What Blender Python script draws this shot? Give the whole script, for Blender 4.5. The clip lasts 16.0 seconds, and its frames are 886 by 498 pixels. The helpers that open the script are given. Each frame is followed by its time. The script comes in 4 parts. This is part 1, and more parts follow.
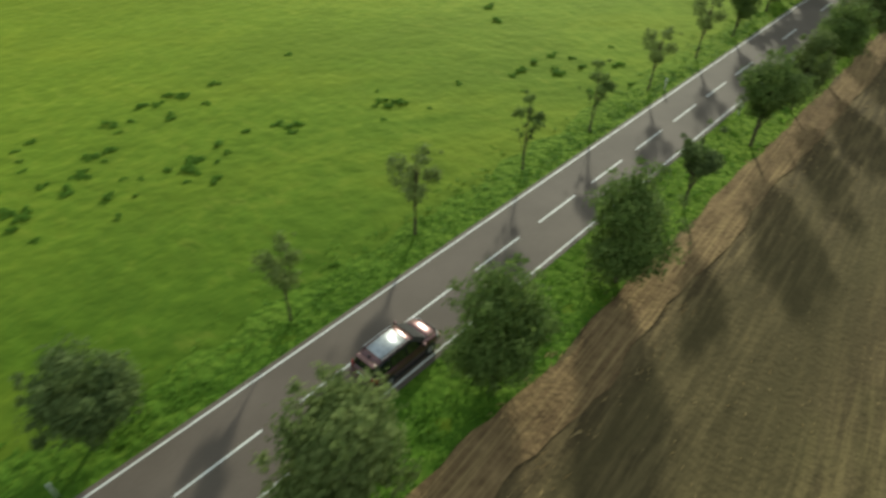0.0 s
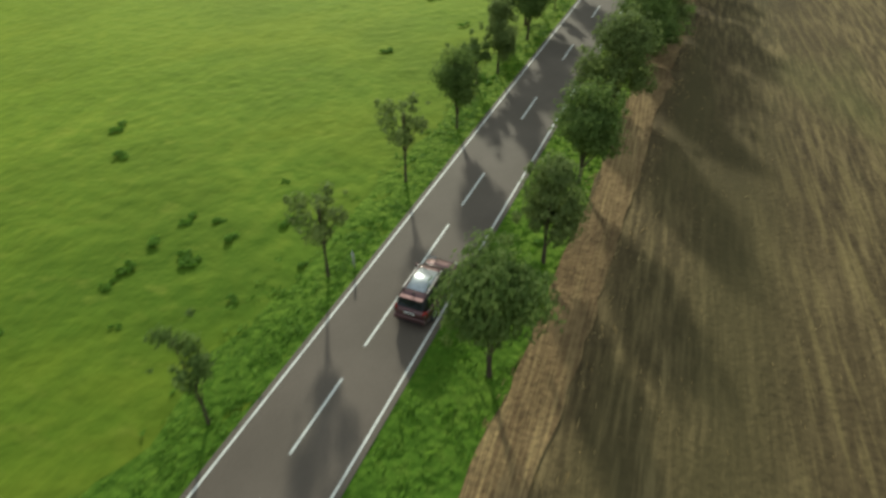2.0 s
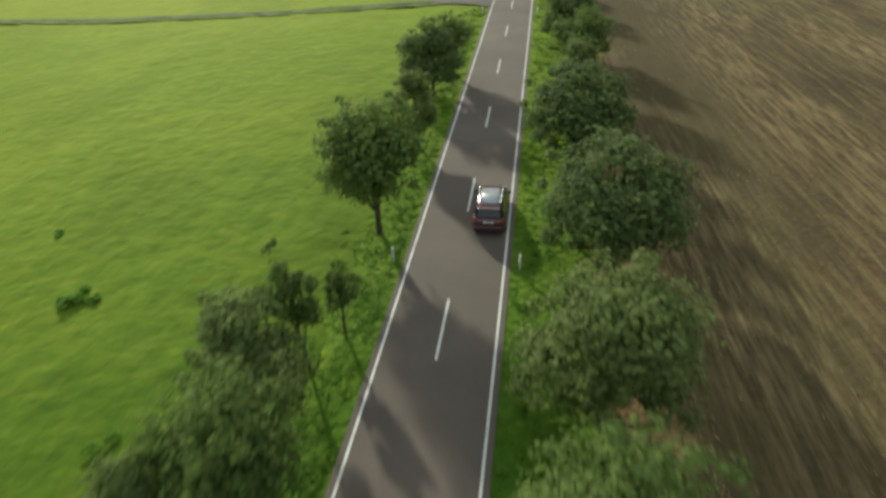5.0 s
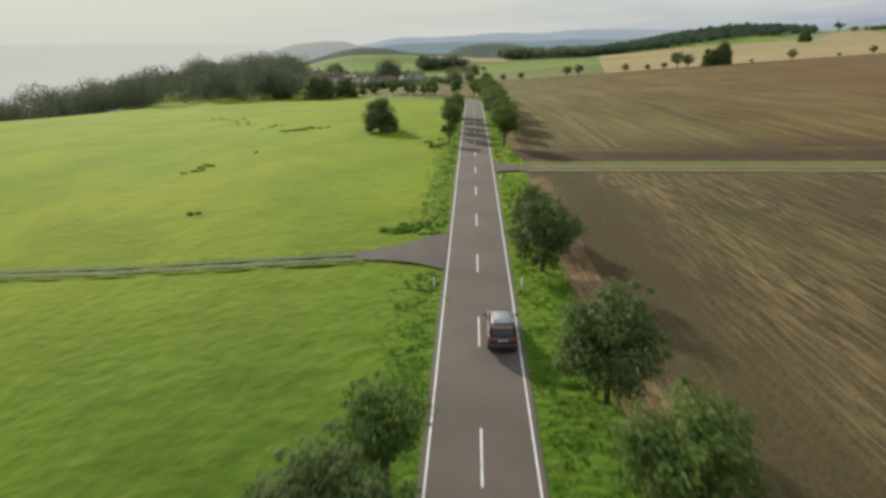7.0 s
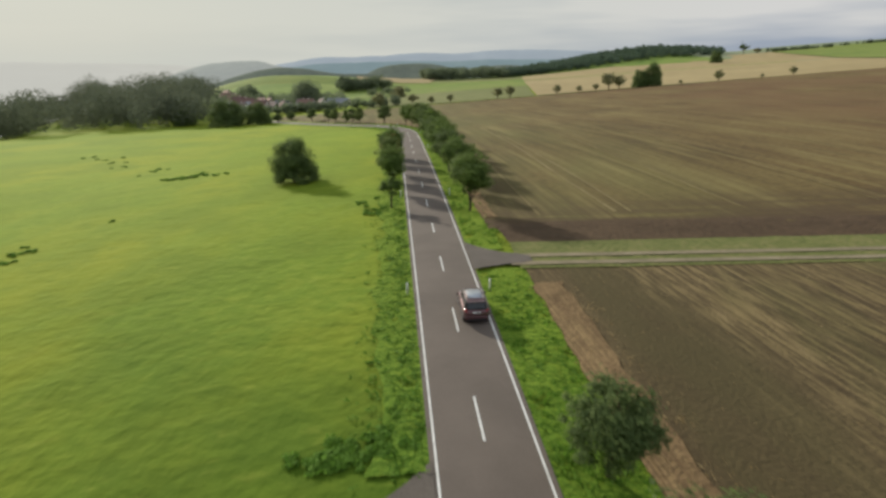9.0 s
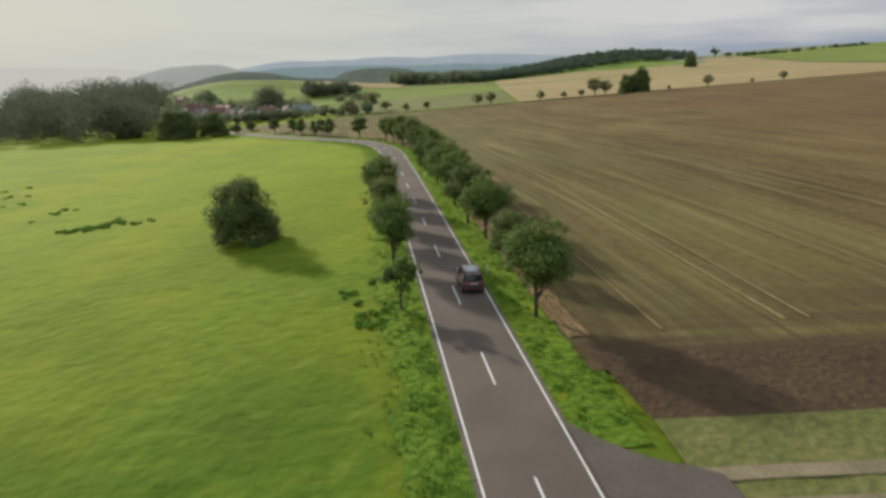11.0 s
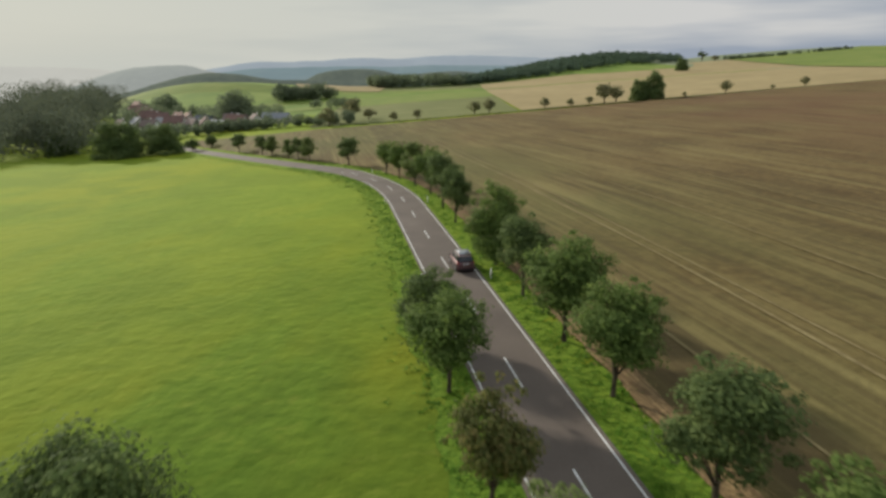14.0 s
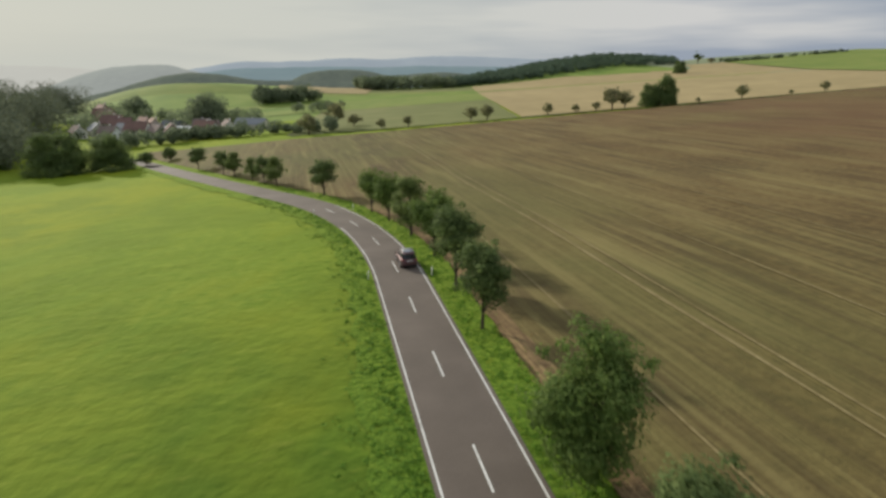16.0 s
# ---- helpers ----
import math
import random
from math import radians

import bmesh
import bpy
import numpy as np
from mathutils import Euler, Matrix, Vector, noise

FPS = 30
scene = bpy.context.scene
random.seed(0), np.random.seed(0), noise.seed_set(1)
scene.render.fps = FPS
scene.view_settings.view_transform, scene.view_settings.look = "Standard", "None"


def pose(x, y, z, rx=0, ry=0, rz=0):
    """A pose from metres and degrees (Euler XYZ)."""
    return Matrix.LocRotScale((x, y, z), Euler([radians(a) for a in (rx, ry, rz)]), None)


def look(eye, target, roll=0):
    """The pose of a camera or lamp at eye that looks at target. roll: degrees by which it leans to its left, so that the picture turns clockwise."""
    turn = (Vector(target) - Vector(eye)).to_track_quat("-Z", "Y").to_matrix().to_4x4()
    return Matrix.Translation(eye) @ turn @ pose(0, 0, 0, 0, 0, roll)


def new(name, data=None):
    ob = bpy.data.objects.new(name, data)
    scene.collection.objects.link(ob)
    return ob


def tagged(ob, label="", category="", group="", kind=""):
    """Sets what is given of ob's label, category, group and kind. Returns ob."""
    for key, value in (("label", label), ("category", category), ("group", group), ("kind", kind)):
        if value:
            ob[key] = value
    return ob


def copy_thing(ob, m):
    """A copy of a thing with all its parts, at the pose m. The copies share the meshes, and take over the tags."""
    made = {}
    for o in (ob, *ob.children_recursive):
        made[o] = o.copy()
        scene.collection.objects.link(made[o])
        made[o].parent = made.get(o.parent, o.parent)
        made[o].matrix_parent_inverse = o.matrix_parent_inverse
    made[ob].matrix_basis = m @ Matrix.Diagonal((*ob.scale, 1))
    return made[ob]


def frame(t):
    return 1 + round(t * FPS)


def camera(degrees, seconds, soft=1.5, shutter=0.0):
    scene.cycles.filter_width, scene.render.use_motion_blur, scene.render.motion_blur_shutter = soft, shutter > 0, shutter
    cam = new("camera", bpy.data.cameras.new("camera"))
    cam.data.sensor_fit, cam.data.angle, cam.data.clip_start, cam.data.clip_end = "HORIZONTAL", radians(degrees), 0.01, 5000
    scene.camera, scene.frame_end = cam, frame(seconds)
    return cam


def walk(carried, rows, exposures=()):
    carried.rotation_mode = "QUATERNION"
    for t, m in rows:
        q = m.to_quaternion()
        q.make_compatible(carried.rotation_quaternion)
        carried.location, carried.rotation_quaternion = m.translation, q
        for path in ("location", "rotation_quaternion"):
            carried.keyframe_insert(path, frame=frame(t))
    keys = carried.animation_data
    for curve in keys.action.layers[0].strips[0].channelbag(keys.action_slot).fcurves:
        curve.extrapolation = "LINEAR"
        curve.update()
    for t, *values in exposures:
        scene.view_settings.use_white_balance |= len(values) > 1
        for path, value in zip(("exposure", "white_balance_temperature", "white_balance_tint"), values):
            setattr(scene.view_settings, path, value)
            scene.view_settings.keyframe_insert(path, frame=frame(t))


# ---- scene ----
# ---------------------------------------------------------------- camera
cam = camera(72.2, 16.0, soft=3.0, shutter=0.35)
PATH = (
    (0, 15.18, -43.99, 22.63, 41.43, -40.10, 1.63),
    (0.5, 14.65, -37.35, 21.97, 34.03, -39.72, 0.86),
    (1, 13.94, -29.87, 21.76, 28.74, -39.69, -0.18),
    (1.5, 12.52, -23.14, 21.28, 25.84, -39.20, -0.33),
    (2, 10.81, -15.75, 20.96, 23.49, -39.06, -0.81),
    (2.5, 9.37, -9.03, 20.56, 20.92, -38.87, -1.30),
    (3, 8.00, -1.49, 20.05, 17.24, -38.76, -1.49),
    (3.5, 6.86, 5.59, 19.82, 14.57, -38.69, -1.91),
    (4, 5.64, 13.74, 19.09, 12.54, -37.63, -2.18),
    (4.5, 4.43, 21.64, 18.46, 10.85, -36.41, -2.02),
    (5, 3.51, 30.17, 18.19, 9.60, -34.54, -2.34),
    (7.5, -1.33, 71.77, 18.00, 0.97, -18.41, -0.92),
    (8, -2.23, 79.94, 17.94, -1.16, -18.39, -0.76),
    (8.5, -2.93, 87.37, 17.96, -2.80, -18.26, -0.91),
    (9, -3.71, 95.40, 17.97, -4.34, -18.17, -0.97),
    (11.5, -7.40, 134.56, 17.47, -7.88, -17.82, -0.81),
    (12, -8.14, 142.42, 17.49, -8.33, -17.79, -0.74),
    (12.5, -8.80, 149.74, 17.44, -8.78, -17.75, -0.72),
    (13, -9.39, 157.98, 17.26, -9.25, -17.71, -0.55),
    (13.5, -9.73, 165.91, 17.15, -9.67, -17.70, -0.54),
    (14, -10.13, 173.35, 17.71, -9.99, -17.77, -0.51),
    (14.5, -9.82, 180.67, 17.75, -10.31, -17.74, -0.35),
    (15, -9.24, 189.70, 17.95, -10.76, -17.75, -0.31),
    (15.5, -8.26, 197.09, 17.92, -11.02, -17.71, -0.29),
    (16, -6.93, 205.08, 17.63, -11.19, -17.71, -0.18),
)


def eye_pose(x, y, z, yaw, pitch, roll):
    """Yaw to the left from +y, pitch up, roll as look()."""
    return pose(x, y, z, 0, 0, yaw) @ pose(0, 0, 0, 90 + pitch) @ pose(0, 0, 0, 0, 0, roll)


walk(cam, [(t, eye_pose(*row)) for t, *row in PATH], [(0.0, 0.31, 6500, -4), (5.0, 0.42, 6500, 1), (7.5, 0.37, 6500, 10), (12.0, 0.27, 6500, 10), (16.0, 0.25, 6500, 10)])

# ---------------------------------------------------------------- sky and sun
SUN_AZ, SUN_EL = radians(-30.5), radians(20.5)        # azimuth from +y to the right
sun_way = Vector((math.sin(SUN_AZ) * math.cos(SUN_EL), math.cos(SUN_AZ) * math.cos(SUN_EL), math.sin(SUN_EL)))
sun = new("sun", bpy.data.lights.new("sun", "SUN"))
sun.data.energy, sun.data.angle, sun.data.color = 3.15, radians(2.2), (1.0, 0.94, 0.80)
sun.matrix_world = look(sun_way * 100, (0, 0, 0))

world = bpy.data.worlds.new("sky")
world.use_nodes = True
scene.world = world
wn, wl = world.node_tree.nodes, world.node_tree.links
wn.clear()
out = wn.new("ShaderNodeOutputWorld")
sky = wn.new("ShaderNodeTexSky")
sky.sky_type, sky.sun_disc = "NISHITA", False
sky.sun_elevation, sky.sun_rotation = SUN_EL, SUN_AZ
sky.air_density, sky.dust_density = 1.0, 2.0
bg_sky = wn.new("ShaderNodeBackground")
bg_sky.inputs[1].default_value = 0.05
wl.new(sky.outputs[0], bg_sky.inputs[0])
co = wn.new("ShaderNodeTexCoord")
mp = wn.new("ShaderNodeMapping")
mp.inputs["Scale"].default_value = (1.1, 1.1, 10.0)
wl.new(co.outputs["Generated"], mp.inputs[0])
nz = wn.new("ShaderNodeTexNoise")
nz.inputs["Scale"].default_value, nz.inputs["Detail"].default_value, nz.inputs["Roughness"].default_value = 1.6, 4.0, 0.5
wl.new(mp.outputs[0], nz.inputs[0])
# brighter towards the sun: cosine of the angle to it
dot = wn.new("ShaderNodeVectorMath")
dot.operation = "DOT_PRODUCT"
wl.new(co.outputs["Generated"], dot.inputs[0])
dot.inputs[1].default_value = sun_way
glow = wn.new("ShaderNodeMapRange")
glow.inputs[1].default_value, glow.inputs[2].default_value = 0.45, 0.98
glow.inputs[3].default_value, glow.inputs[4].default_value = 0.0, 1.0
wl.new(dot.outputs["Value"], glow.inputs[0])
ramp = wn.new("ShaderNodeValToRGB")
ramp.color_ramp.elements[0].position, ramp.color_ramp.elements[0].color = 0.41, (0.265, 0.305, 0.365, 1)
ramp.color_ramp.elements[1].position, ramp.color_ramp.elements[1].color = 0.60, (0.52, 0.52, 0.51, 1)
wl.new(nz.outputs[0], ramp.inputs[0])
warm = wn.new("ShaderNodeMix")
warm.data_type = "RGBA"
warm.inputs["B"].default_value = (0.487, 0.502, 0.447, 1)
wl.new(glow.outputs[0], warm.inputs["Factor"])
wl.new(ramp.outputs[0], warm.inputs["A"])
# an overcast sky is brighter and bluer overhead than along the horizon
axes = wn.new("ShaderNodeSeparateXYZ")
wl.new(co.outputs["Generated"], axes.inputs[0])
low = wn.new("ShaderNodeMapRange")
low.inputs[1].default_value, low.inputs[2].default_value = 0.10, 0.75
wl.new(axes.outputs["Z"], low.inputs[0])
zenith = wn.new("ShaderNodeMix")
zenith.data_type = "RGBA"
zenith.inputs["A"].default_value, zenith.inputs["B"].default_value = (1.0, 1.0, 1.0, 1), (1.10, 1.16, 1.22, 1)
wl.new(low.outputs[0], zenith.inputs["Factor"])
dim = wn.new("ShaderNodeMix")
dim.data_type, dim.blend_type = "RGBA", "MULTIPLY"
dim.inputs["Factor"].default_value = 1.0
wl.new(warm.outputs["Result"], dim.inputs["A"])
wl.new(zenith.outputs["Result"], dim.inputs["B"])
bg_cloud = wn.new("ShaderNodeBackground")
bg_cloud.inputs[1].default_value = 1.0
wl.new(dim.outputs["Result"], bg_cloud.inputs[0])
both = wn.new("ShaderNodeMixShader")
both.inputs[0].default_value = 0.975
wl.new(bg_sky.outputs[0], both.inputs[1])
wl.new(bg_cloud.outputs[0], both.inputs[2])
wl.new(both.outputs[0], out.inputs[0])


# ---------------------------------------------------------------- materials
def material(name, base, dark=None, light=None, rough=0.9, grain=8.0, patch=0.35, bump=0.3, bump_scale=None, spec=0.3,
             stretch=None, turn=0.0, metal=0.0, island=0.0, thing=0.0, stripe=None, distance=0.05, contrast=0.18):
    """A procedural surface: two scales of noise, relief, and a shift of tone per piece or per thing."""
    dark, light = dark or tuple(c * 0.7 for c in base), light or tuple(min(1, c * 1.3) for c in base)
    m = bpy.data.materials.new(name)
    m.use_nodes = True
    n, l = m.node_tree.nodes, m.node_tree.links
    b = n["Principled BSDF"]
    b.inputs["Roughness"].default_value, b.inputs["Metallic"].default_value = rough, metal
    b.inputs["Specular IOR Level"].default_value = spec
    c = n.new("ShaderNodeTexCoord")
    mp = n.new("ShaderNodeMapping")
    mp.inputs["Rotation"].default_value = (0, 0, radians(turn))
    mp.inputs["Scale"].default_value = stretch or (1, 1, 1)
    l.new(c.outputs["Object"], mp.inputs[0])

    def noise_at(scale, detail, vec=None):
        t = n.new("ShaderNodeTexNoise")
        t.inputs["Scale"].default_value, t.inputs["Detail"].default_value = scale, detail
        l.new((vec or mp).outputs[0], t.inputs[0])
        return t

    fine, wide = noise_at(grain, 5.0), noise_at(patch, 4.0)
    r1 = n.new("ShaderNodeValToRGB")
    e = r1.color_ramp.elements
    e[0].position, e[0].color, e[1].position, e[1].color = 0.5 - contrast, (*dark, 1), 0.5 + contrast, (*light, 1)
    mid = e.new(0.5)
    mid.color = (*base, 1)
    add = n.new("ShaderNodeMix")
    add.inputs["Factor"].default_value = 0.5
    l.new(fine.outputs[0], add.inputs["A"])
    l.new(wide.outputs[0], add.inputs["B"])
    value = add.outputs["Result"]
    if island or thing:
        info = n.new("ShaderNodeNewGeometry" if island else "ShaderNodeObjectInfo")
        mr = n.new("ShaderNodeMapRange")
        amount = island or thing
        mr.inputs[3].default_value, mr.inputs[4].default_value = -amount, amount
        l.new(info.outputs["Random Per Island" if island else "Random"], mr.inputs[0])
        plus = n.new("ShaderNodeMath")
        l.new(value, plus.inputs[0])
        l.new(mr.outputs[0], plus.inputs[1])
        value = plus.outputs[0]
    l.new(value, r1.inputs[0])
    colour = r1.outputs[0]
    if stripe:
        # (period in metres, turn, colour, amount, scale along the rows)
        mp2 = n.new("ShaderNodeMapping")
        mp2.inputs["Rotation"].default_value = (0, 0, radians(stripe[1]))
        l.new(c.outputs["Object"], mp2.inputs[0])
        mp3 = n.new("ShaderNodeMapping")
        mp3.inputs["Scale"].default_value = (1 / stripe[0], stripe[4], 0.02)
        l.new(mp2.outputs[0], mp3.inputs[0])
        st = noise_at(2.2, 5.0, mp3)
        st.inputs["Roughness"].default_value = 0.65
        mp4 = n.new("ShaderNodeMapping")
        mp4.inputs["Scale"].default_value = (0.12, 0.03, 0.1)
        l.new(mp2.outputs[0], mp4.inputs[0])
        broad = noise_at(1.0, 3.0, mp4)
        rs = n.new("ShaderNodeMapRange")
        rs.inputs[1].default_value, rs.inputs[2].default_value = 0.44, 0.66
        l.new(st.outputs[0], rs.inputs[0])
        rb = n.new("ShaderNodeMapRange")
        rb.inputs[1].default_value, rb.inputs[2].default_value = 0.35, 0.62
        l.new(broad.outputs[0], rb.inputs[0])
        mul = n.new("ShaderNodeMath")
        mul.operation = "MULTIPLY"
        l.new(rs.outputs[0], mul.inputs[0])
        l.new(rb.outputs[0], mul.inputs[1])
        amt = n.new("ShaderNodeMath")
        amt.operation = "MULTIPLY"
        amt.inputs[1].default_value = stripe[3]
        l.new(mul.outputs[0], amt.inputs[0])
        mix = n.new("ShaderNodeMix")
        mix.data_type = "RGBA"
        mix.inputs["B"].default_value = (*stripe[2], 1)
        l.new(amt.outputs[0], mix.inputs["Factor"])
        l.new(colour, mix.inputs["A"])
        colour = mix.outputs["Result"]
    l.new(colour, b.inputs["Base Color"])
    if bump:
        bp = n.new("ShaderNodeBump")
        bp.inputs["Strength"].default_value, bp.inputs["Distance"].default_value = bump, distance
        src = noise_at(bump_scale, 4.0) if bump_scale else fine
        l.new(src.outputs[0], bp.inputs["Height"])
        l.new(bp.outputs[0], b.inputs["Normal"])
    return m


def layer(m, colour, amount, scale, lo, hi, stretch=(1, 1, 1), turn=0.0, detail=4.0, zone=None):
    """Another growth or soil, or painted shade, over a surface, in noise patches; zone: axis and the four places where
    it sets in and ends.
    """
    n, l = m.node_tree.nodes, m.node_tree.links
    b = n["Principled BSDF"]
    under = b.inputs["Base Color"].links[0].from_socket
    c = n.new("ShaderNodeTexCoord")
    spin, grow = n.new("ShaderNodeMapping"), n.new("ShaderNodeMapping")
    spin.inputs["Rotation"].default_value = (0, 0, radians(turn))
    grow.inputs["Scale"].default_value = stretch
    l.new(c.outputs["Object"], spin.inputs[0])
    l.new(spin.outputs[0], grow.inputs[0])
    t = n.new("ShaderNodeTexNoise")
    t.inputs["Scale"].default_value, t.inputs["Detail"].default_value, t.inputs["Roughness"].default_value = scale, detail, 0.6
    l.new(grow.outputs[0], t.inputs[0])
    mask = n.new("ShaderNodeMapRange")
    mask.inputs[1].default_value, mask.inputs[2].default_value, mask.inputs[4].default_value = lo, hi, amount
    l.new(t.outputs[0], mask.inputs[0])
    value = mask.outputs[0]
    if zone:
        split = n.new("ShaderNodeSeparateXYZ")
        l.new(c.outputs["Object"], split.inputs[0])
        for a, e in (zone[1:3], zone[3:5]):
            r, by = n.new("ShaderNodeMapRange"), n.new("ShaderNodeMath")
            r.interpolation_type = "SMOOTHSTEP"
            r.inputs[1].default_value, r.inputs[2].default_value = min(a, e), max(a, e)
            if (a, e) == tuple(zone[3:5]):
                r.inputs[3].default_value, r.inputs[4].default_value = 1.0, 0.0
            by.operation = "MULTIPLY"
            l.new(split.outputs[zone[0]], r.inputs[0])
            l.new(value, by.inputs[0])
            l.new(r.outputs[0], by.inputs[1])
            value = by.outputs[0]
    mix = n.new("ShaderNodeMix")
    mix.data_type = "RGBA"
    mix.inputs["B"].default_value = (*colour, 1)
    l.new(value, mix.inputs["Factor"])
    l.new(under, mix.inputs["A"])
    l.new(mix.outputs["Result"], b.inputs["Base Color"])


M_MEADOW = material("meadow_grass", (0.062, 0.126, 0.011), (0.040, 0.094, 0.008), (0.104, 0.158, 0.017), rough=0.95, grain=0.8, patch=0.05, contrast=0.13, bump=0.6, bump_scale=0.85, distance=0.34, spec=0.1)
M_VERGE = material("verge_grass", (0.058, 0.128, 0.013), (0.040, 0.095, 0.010), (0.090, 0.160, 0.020), rough=0.95, contrast=0.13, grain=2.2, patch=0.25, bump=1.0, bump_scale=2.0, distance=0.25, spec=0.1)
M_DRY = material("dry_grass", (0.150, 0.160, 0.052), (0.105, 0.120, 0.036), (0.22, 0.195, 0.08), rough=0.95, grain=2.0, patch=0.25, bump=0.8, bump_scale=2.0, distance=0.2, spec=0.1)
for grass in (M_MEADOW, M_VERGE):
    surface = grass.node_tree.nodes["Principled BSDF"]
    surface.inputs["Sheen Weight"].default_value, surface.inputs["Sheen Roughness"].default_value = 0.40, 0.5
    surface.inputs["Sheen Tint"].default_value = (0.62, 0.72, 0.05, 1)
layer(M_MEADOW, (0.146, 0.162, 0.010), 0.85, 0.028, 0.44, 0.58, (1.0, 0.6, 1.0), 20, 4.0, (1, 60.0, 150.0, 5000.0, 6000.0))
layer(M_MEADOW, (0.118, 0.158, 0.014), 0.6, 0.05, 0.50, 0.64, (1.0, 0.6, 1.0), 40)
layer(M_MEADOW, (0.038, 0.088, 0.008), 0.7, 0.06, 0.48, 0.60, (1.0, 0.7, 1.0), -25)
layer(M_MEADOW, (0.045, 0.092, 0.009), 0.5, 0.45, 0.53, 0.70, (0.6, 1.0, 1.0), 15)
layer(M_MEADOW, (0.180, 0.205, 0.034), 0.4, 0.9, 0.58, 0.72, (0.45, 1.0, 1.0), -10, 6.0)
layer(M_VERGE, (0.050, 0.120, 0.012), 0.6, 0.8, 0.54, 0.68)
M_FRINGE = material("trampled_straw", (0.170, 0.110, 0.056), (0.10, 0.064, 0.034), (0.25, 0.165, 0.084), rough=0.95, grain=2.4, patch=0.3, bump=1.0, bump_scale=4.0, distance=0.15, spec=0.1,
                    stripe=(0.35, -4, (0.42, 0.30, 0.14), 0.9, 0.1))
M_BANK = material("bank_grass", (0.085, 0.105, 0.035), (0.06, 0.075, 0.026), (0.115, 0.135, 0.048), grain=0.6, patch=0.1, bump=0.6, distance=0.3, spec=0.1)
M_STUBBLE_A = material("stubble_soil_near", (0.088, 0.063, 0.032), (0.056, 0.039, 0.022), (0.132, 0.096, 0.048), grain=3.0, patch=0.06, bump=0.8, bump_scale=4.0, distance=0.12, spec=0.1,
                       stripe=(0.9, -4, (0.32, 0.235, 0.112), 0.8, 0.10))
# weedy olive band, which also paints in shade of the tree row
layer(M_STUBBLE_A, (0.086, 0.070, 0.031), 0.7, 0.09, 0.36, 0.55, (1.0, 0.25, 1.0), -3, 5.0, (0, 9.0, 11.0, 15.5, 20.0))
layer(M_STUBBLE_A, (0.27, 0.205, 0.088), 0.42, 1.6, 0.49, 0.62, (1.5, 0.08, 1.0), -8, 5.0, (0, 14.0, 21.0, 120.0, 200.0))
layer(M_STUBBLE_A, (0.115, 0.120, 0.038), 0.5, 0.05, 0.52, 0.66, (1.0, 0.4, 1.0), 0, 5.0, (0, 14.0, 20.0, 200.0, 300.0))
M_STUBBLE_B = material("stubble_soil_far", (0.136, 0.090, 0.036), (0.088, 0.059, 0.025), (0.180, 0.130, 0.051), grain=1.0, patch=0.03, contrast=0.12, bump=0.6, bump_scale=3.0, distance=0.12, spec=0.1,
                       stripe=(1.1, -2, (0.33, 0.27, 0.11), 0.65, 0.006))
layer(M_STUBBLE_B, (0.130, 0.130, 0.042), 0.65, 0.035, 0.30, 0.55, (1.0, 0.5, 1.0), 0, 5.0, (0, -80.0, -60.0, 12.0, 60.0))
layer(M_STUBBLE_B, (0.165, 0.092, 0.046), 0.7, 0.012, 0.38, 0.56, (1.0, 1.0, 1.0), 0, 4.0, (0, 60.0, 150.0, 500.0, 600.0))
# field edge darkened in colour for the shade of the roadside trees
layer(M_STUBBLE_B, (0.090, 0.062, 0.030), 0.7, 0.12, 0.36, 0.56, (1.0, 0.3, 1.0), -3, 5.0, (0, 3.0, 6.0, 11.0, 17.0))
layer(M_STUBBLE_B, (0.070, 0.050, 0.024), 0.42, 0.55, 0.52, 0.64, (1.0, 0.03, 1.0), -3, 5.0)
layer(M_STUBBLE_B, (0.25, 0.205, 0.080), 0.5, 0.48, 0.54, 0.66, (1.0, 0.022, 1.0), -3, 6.0)
layer(M_STUBBLE_B, (0.085, 0.055, 0.032), 0.9, 0.9, 0.30, 0.58, (0.05, 0.5, 1.0), 5, 6.0, (1, 100.0, 101.0, 157.0, 172.0))
M_PLOUGH = material("ploughed_soil", (0.088, 0.058, 0.034), grain=1.5, patch=0.2, bump=1.0, bump_scale=2.0, distance=0.2, spec=0.1)
M_WHEAT = material("ripe_wheat", (0.36, 0.28, 0.14), (0.30, 0.235, 0.115), (0.43, 0.335, 0.17), grain=0.08, patch=0.012, bump=0.0, spec=0.1)
M_PASTURE = material("pasture_grass", (0.175, 0.245, 0.045), (0.13, 0.20, 0.036), (0.23, 0.28, 0.065), grain=0.03, patch=0.008, contrast=0.12, bump=0.0, spec=0.1)
M_GREENF = material("green_field", (0.185, 0.235, 0.052), (0.145, 0.20, 0.045), (0.24, 0.265, 0.07), grain=0.06, patch=0.012, bump=0.0, spec=0.1)
M_OLIVEF = material("olive_field", (0.180, 0.190, 0.068), (0.14, 0.155, 0.052), (0.23, 0.225, 0.09), grain=0.06, patch=0.012, bump=0.0, spec=0.1)
M_ASPHALT = material("asphalt", (0.130, 0.102, 0.083), (0.106, 0.083, 0.067), (0.156, 0.123, 0.101), rough=0.8, contrast=0.12, grain=18.0, patch=0.22, bump=0.25, spec=0.35, distance=0.01)
M_LINE = material("pale_straw", (0.232, 0.184, 0.084), (0.152, 0.116, 0.052), (0.296, 0.240, 0.116), grain=1.6, patch=0.1, bump=0.6, spec=0.1)
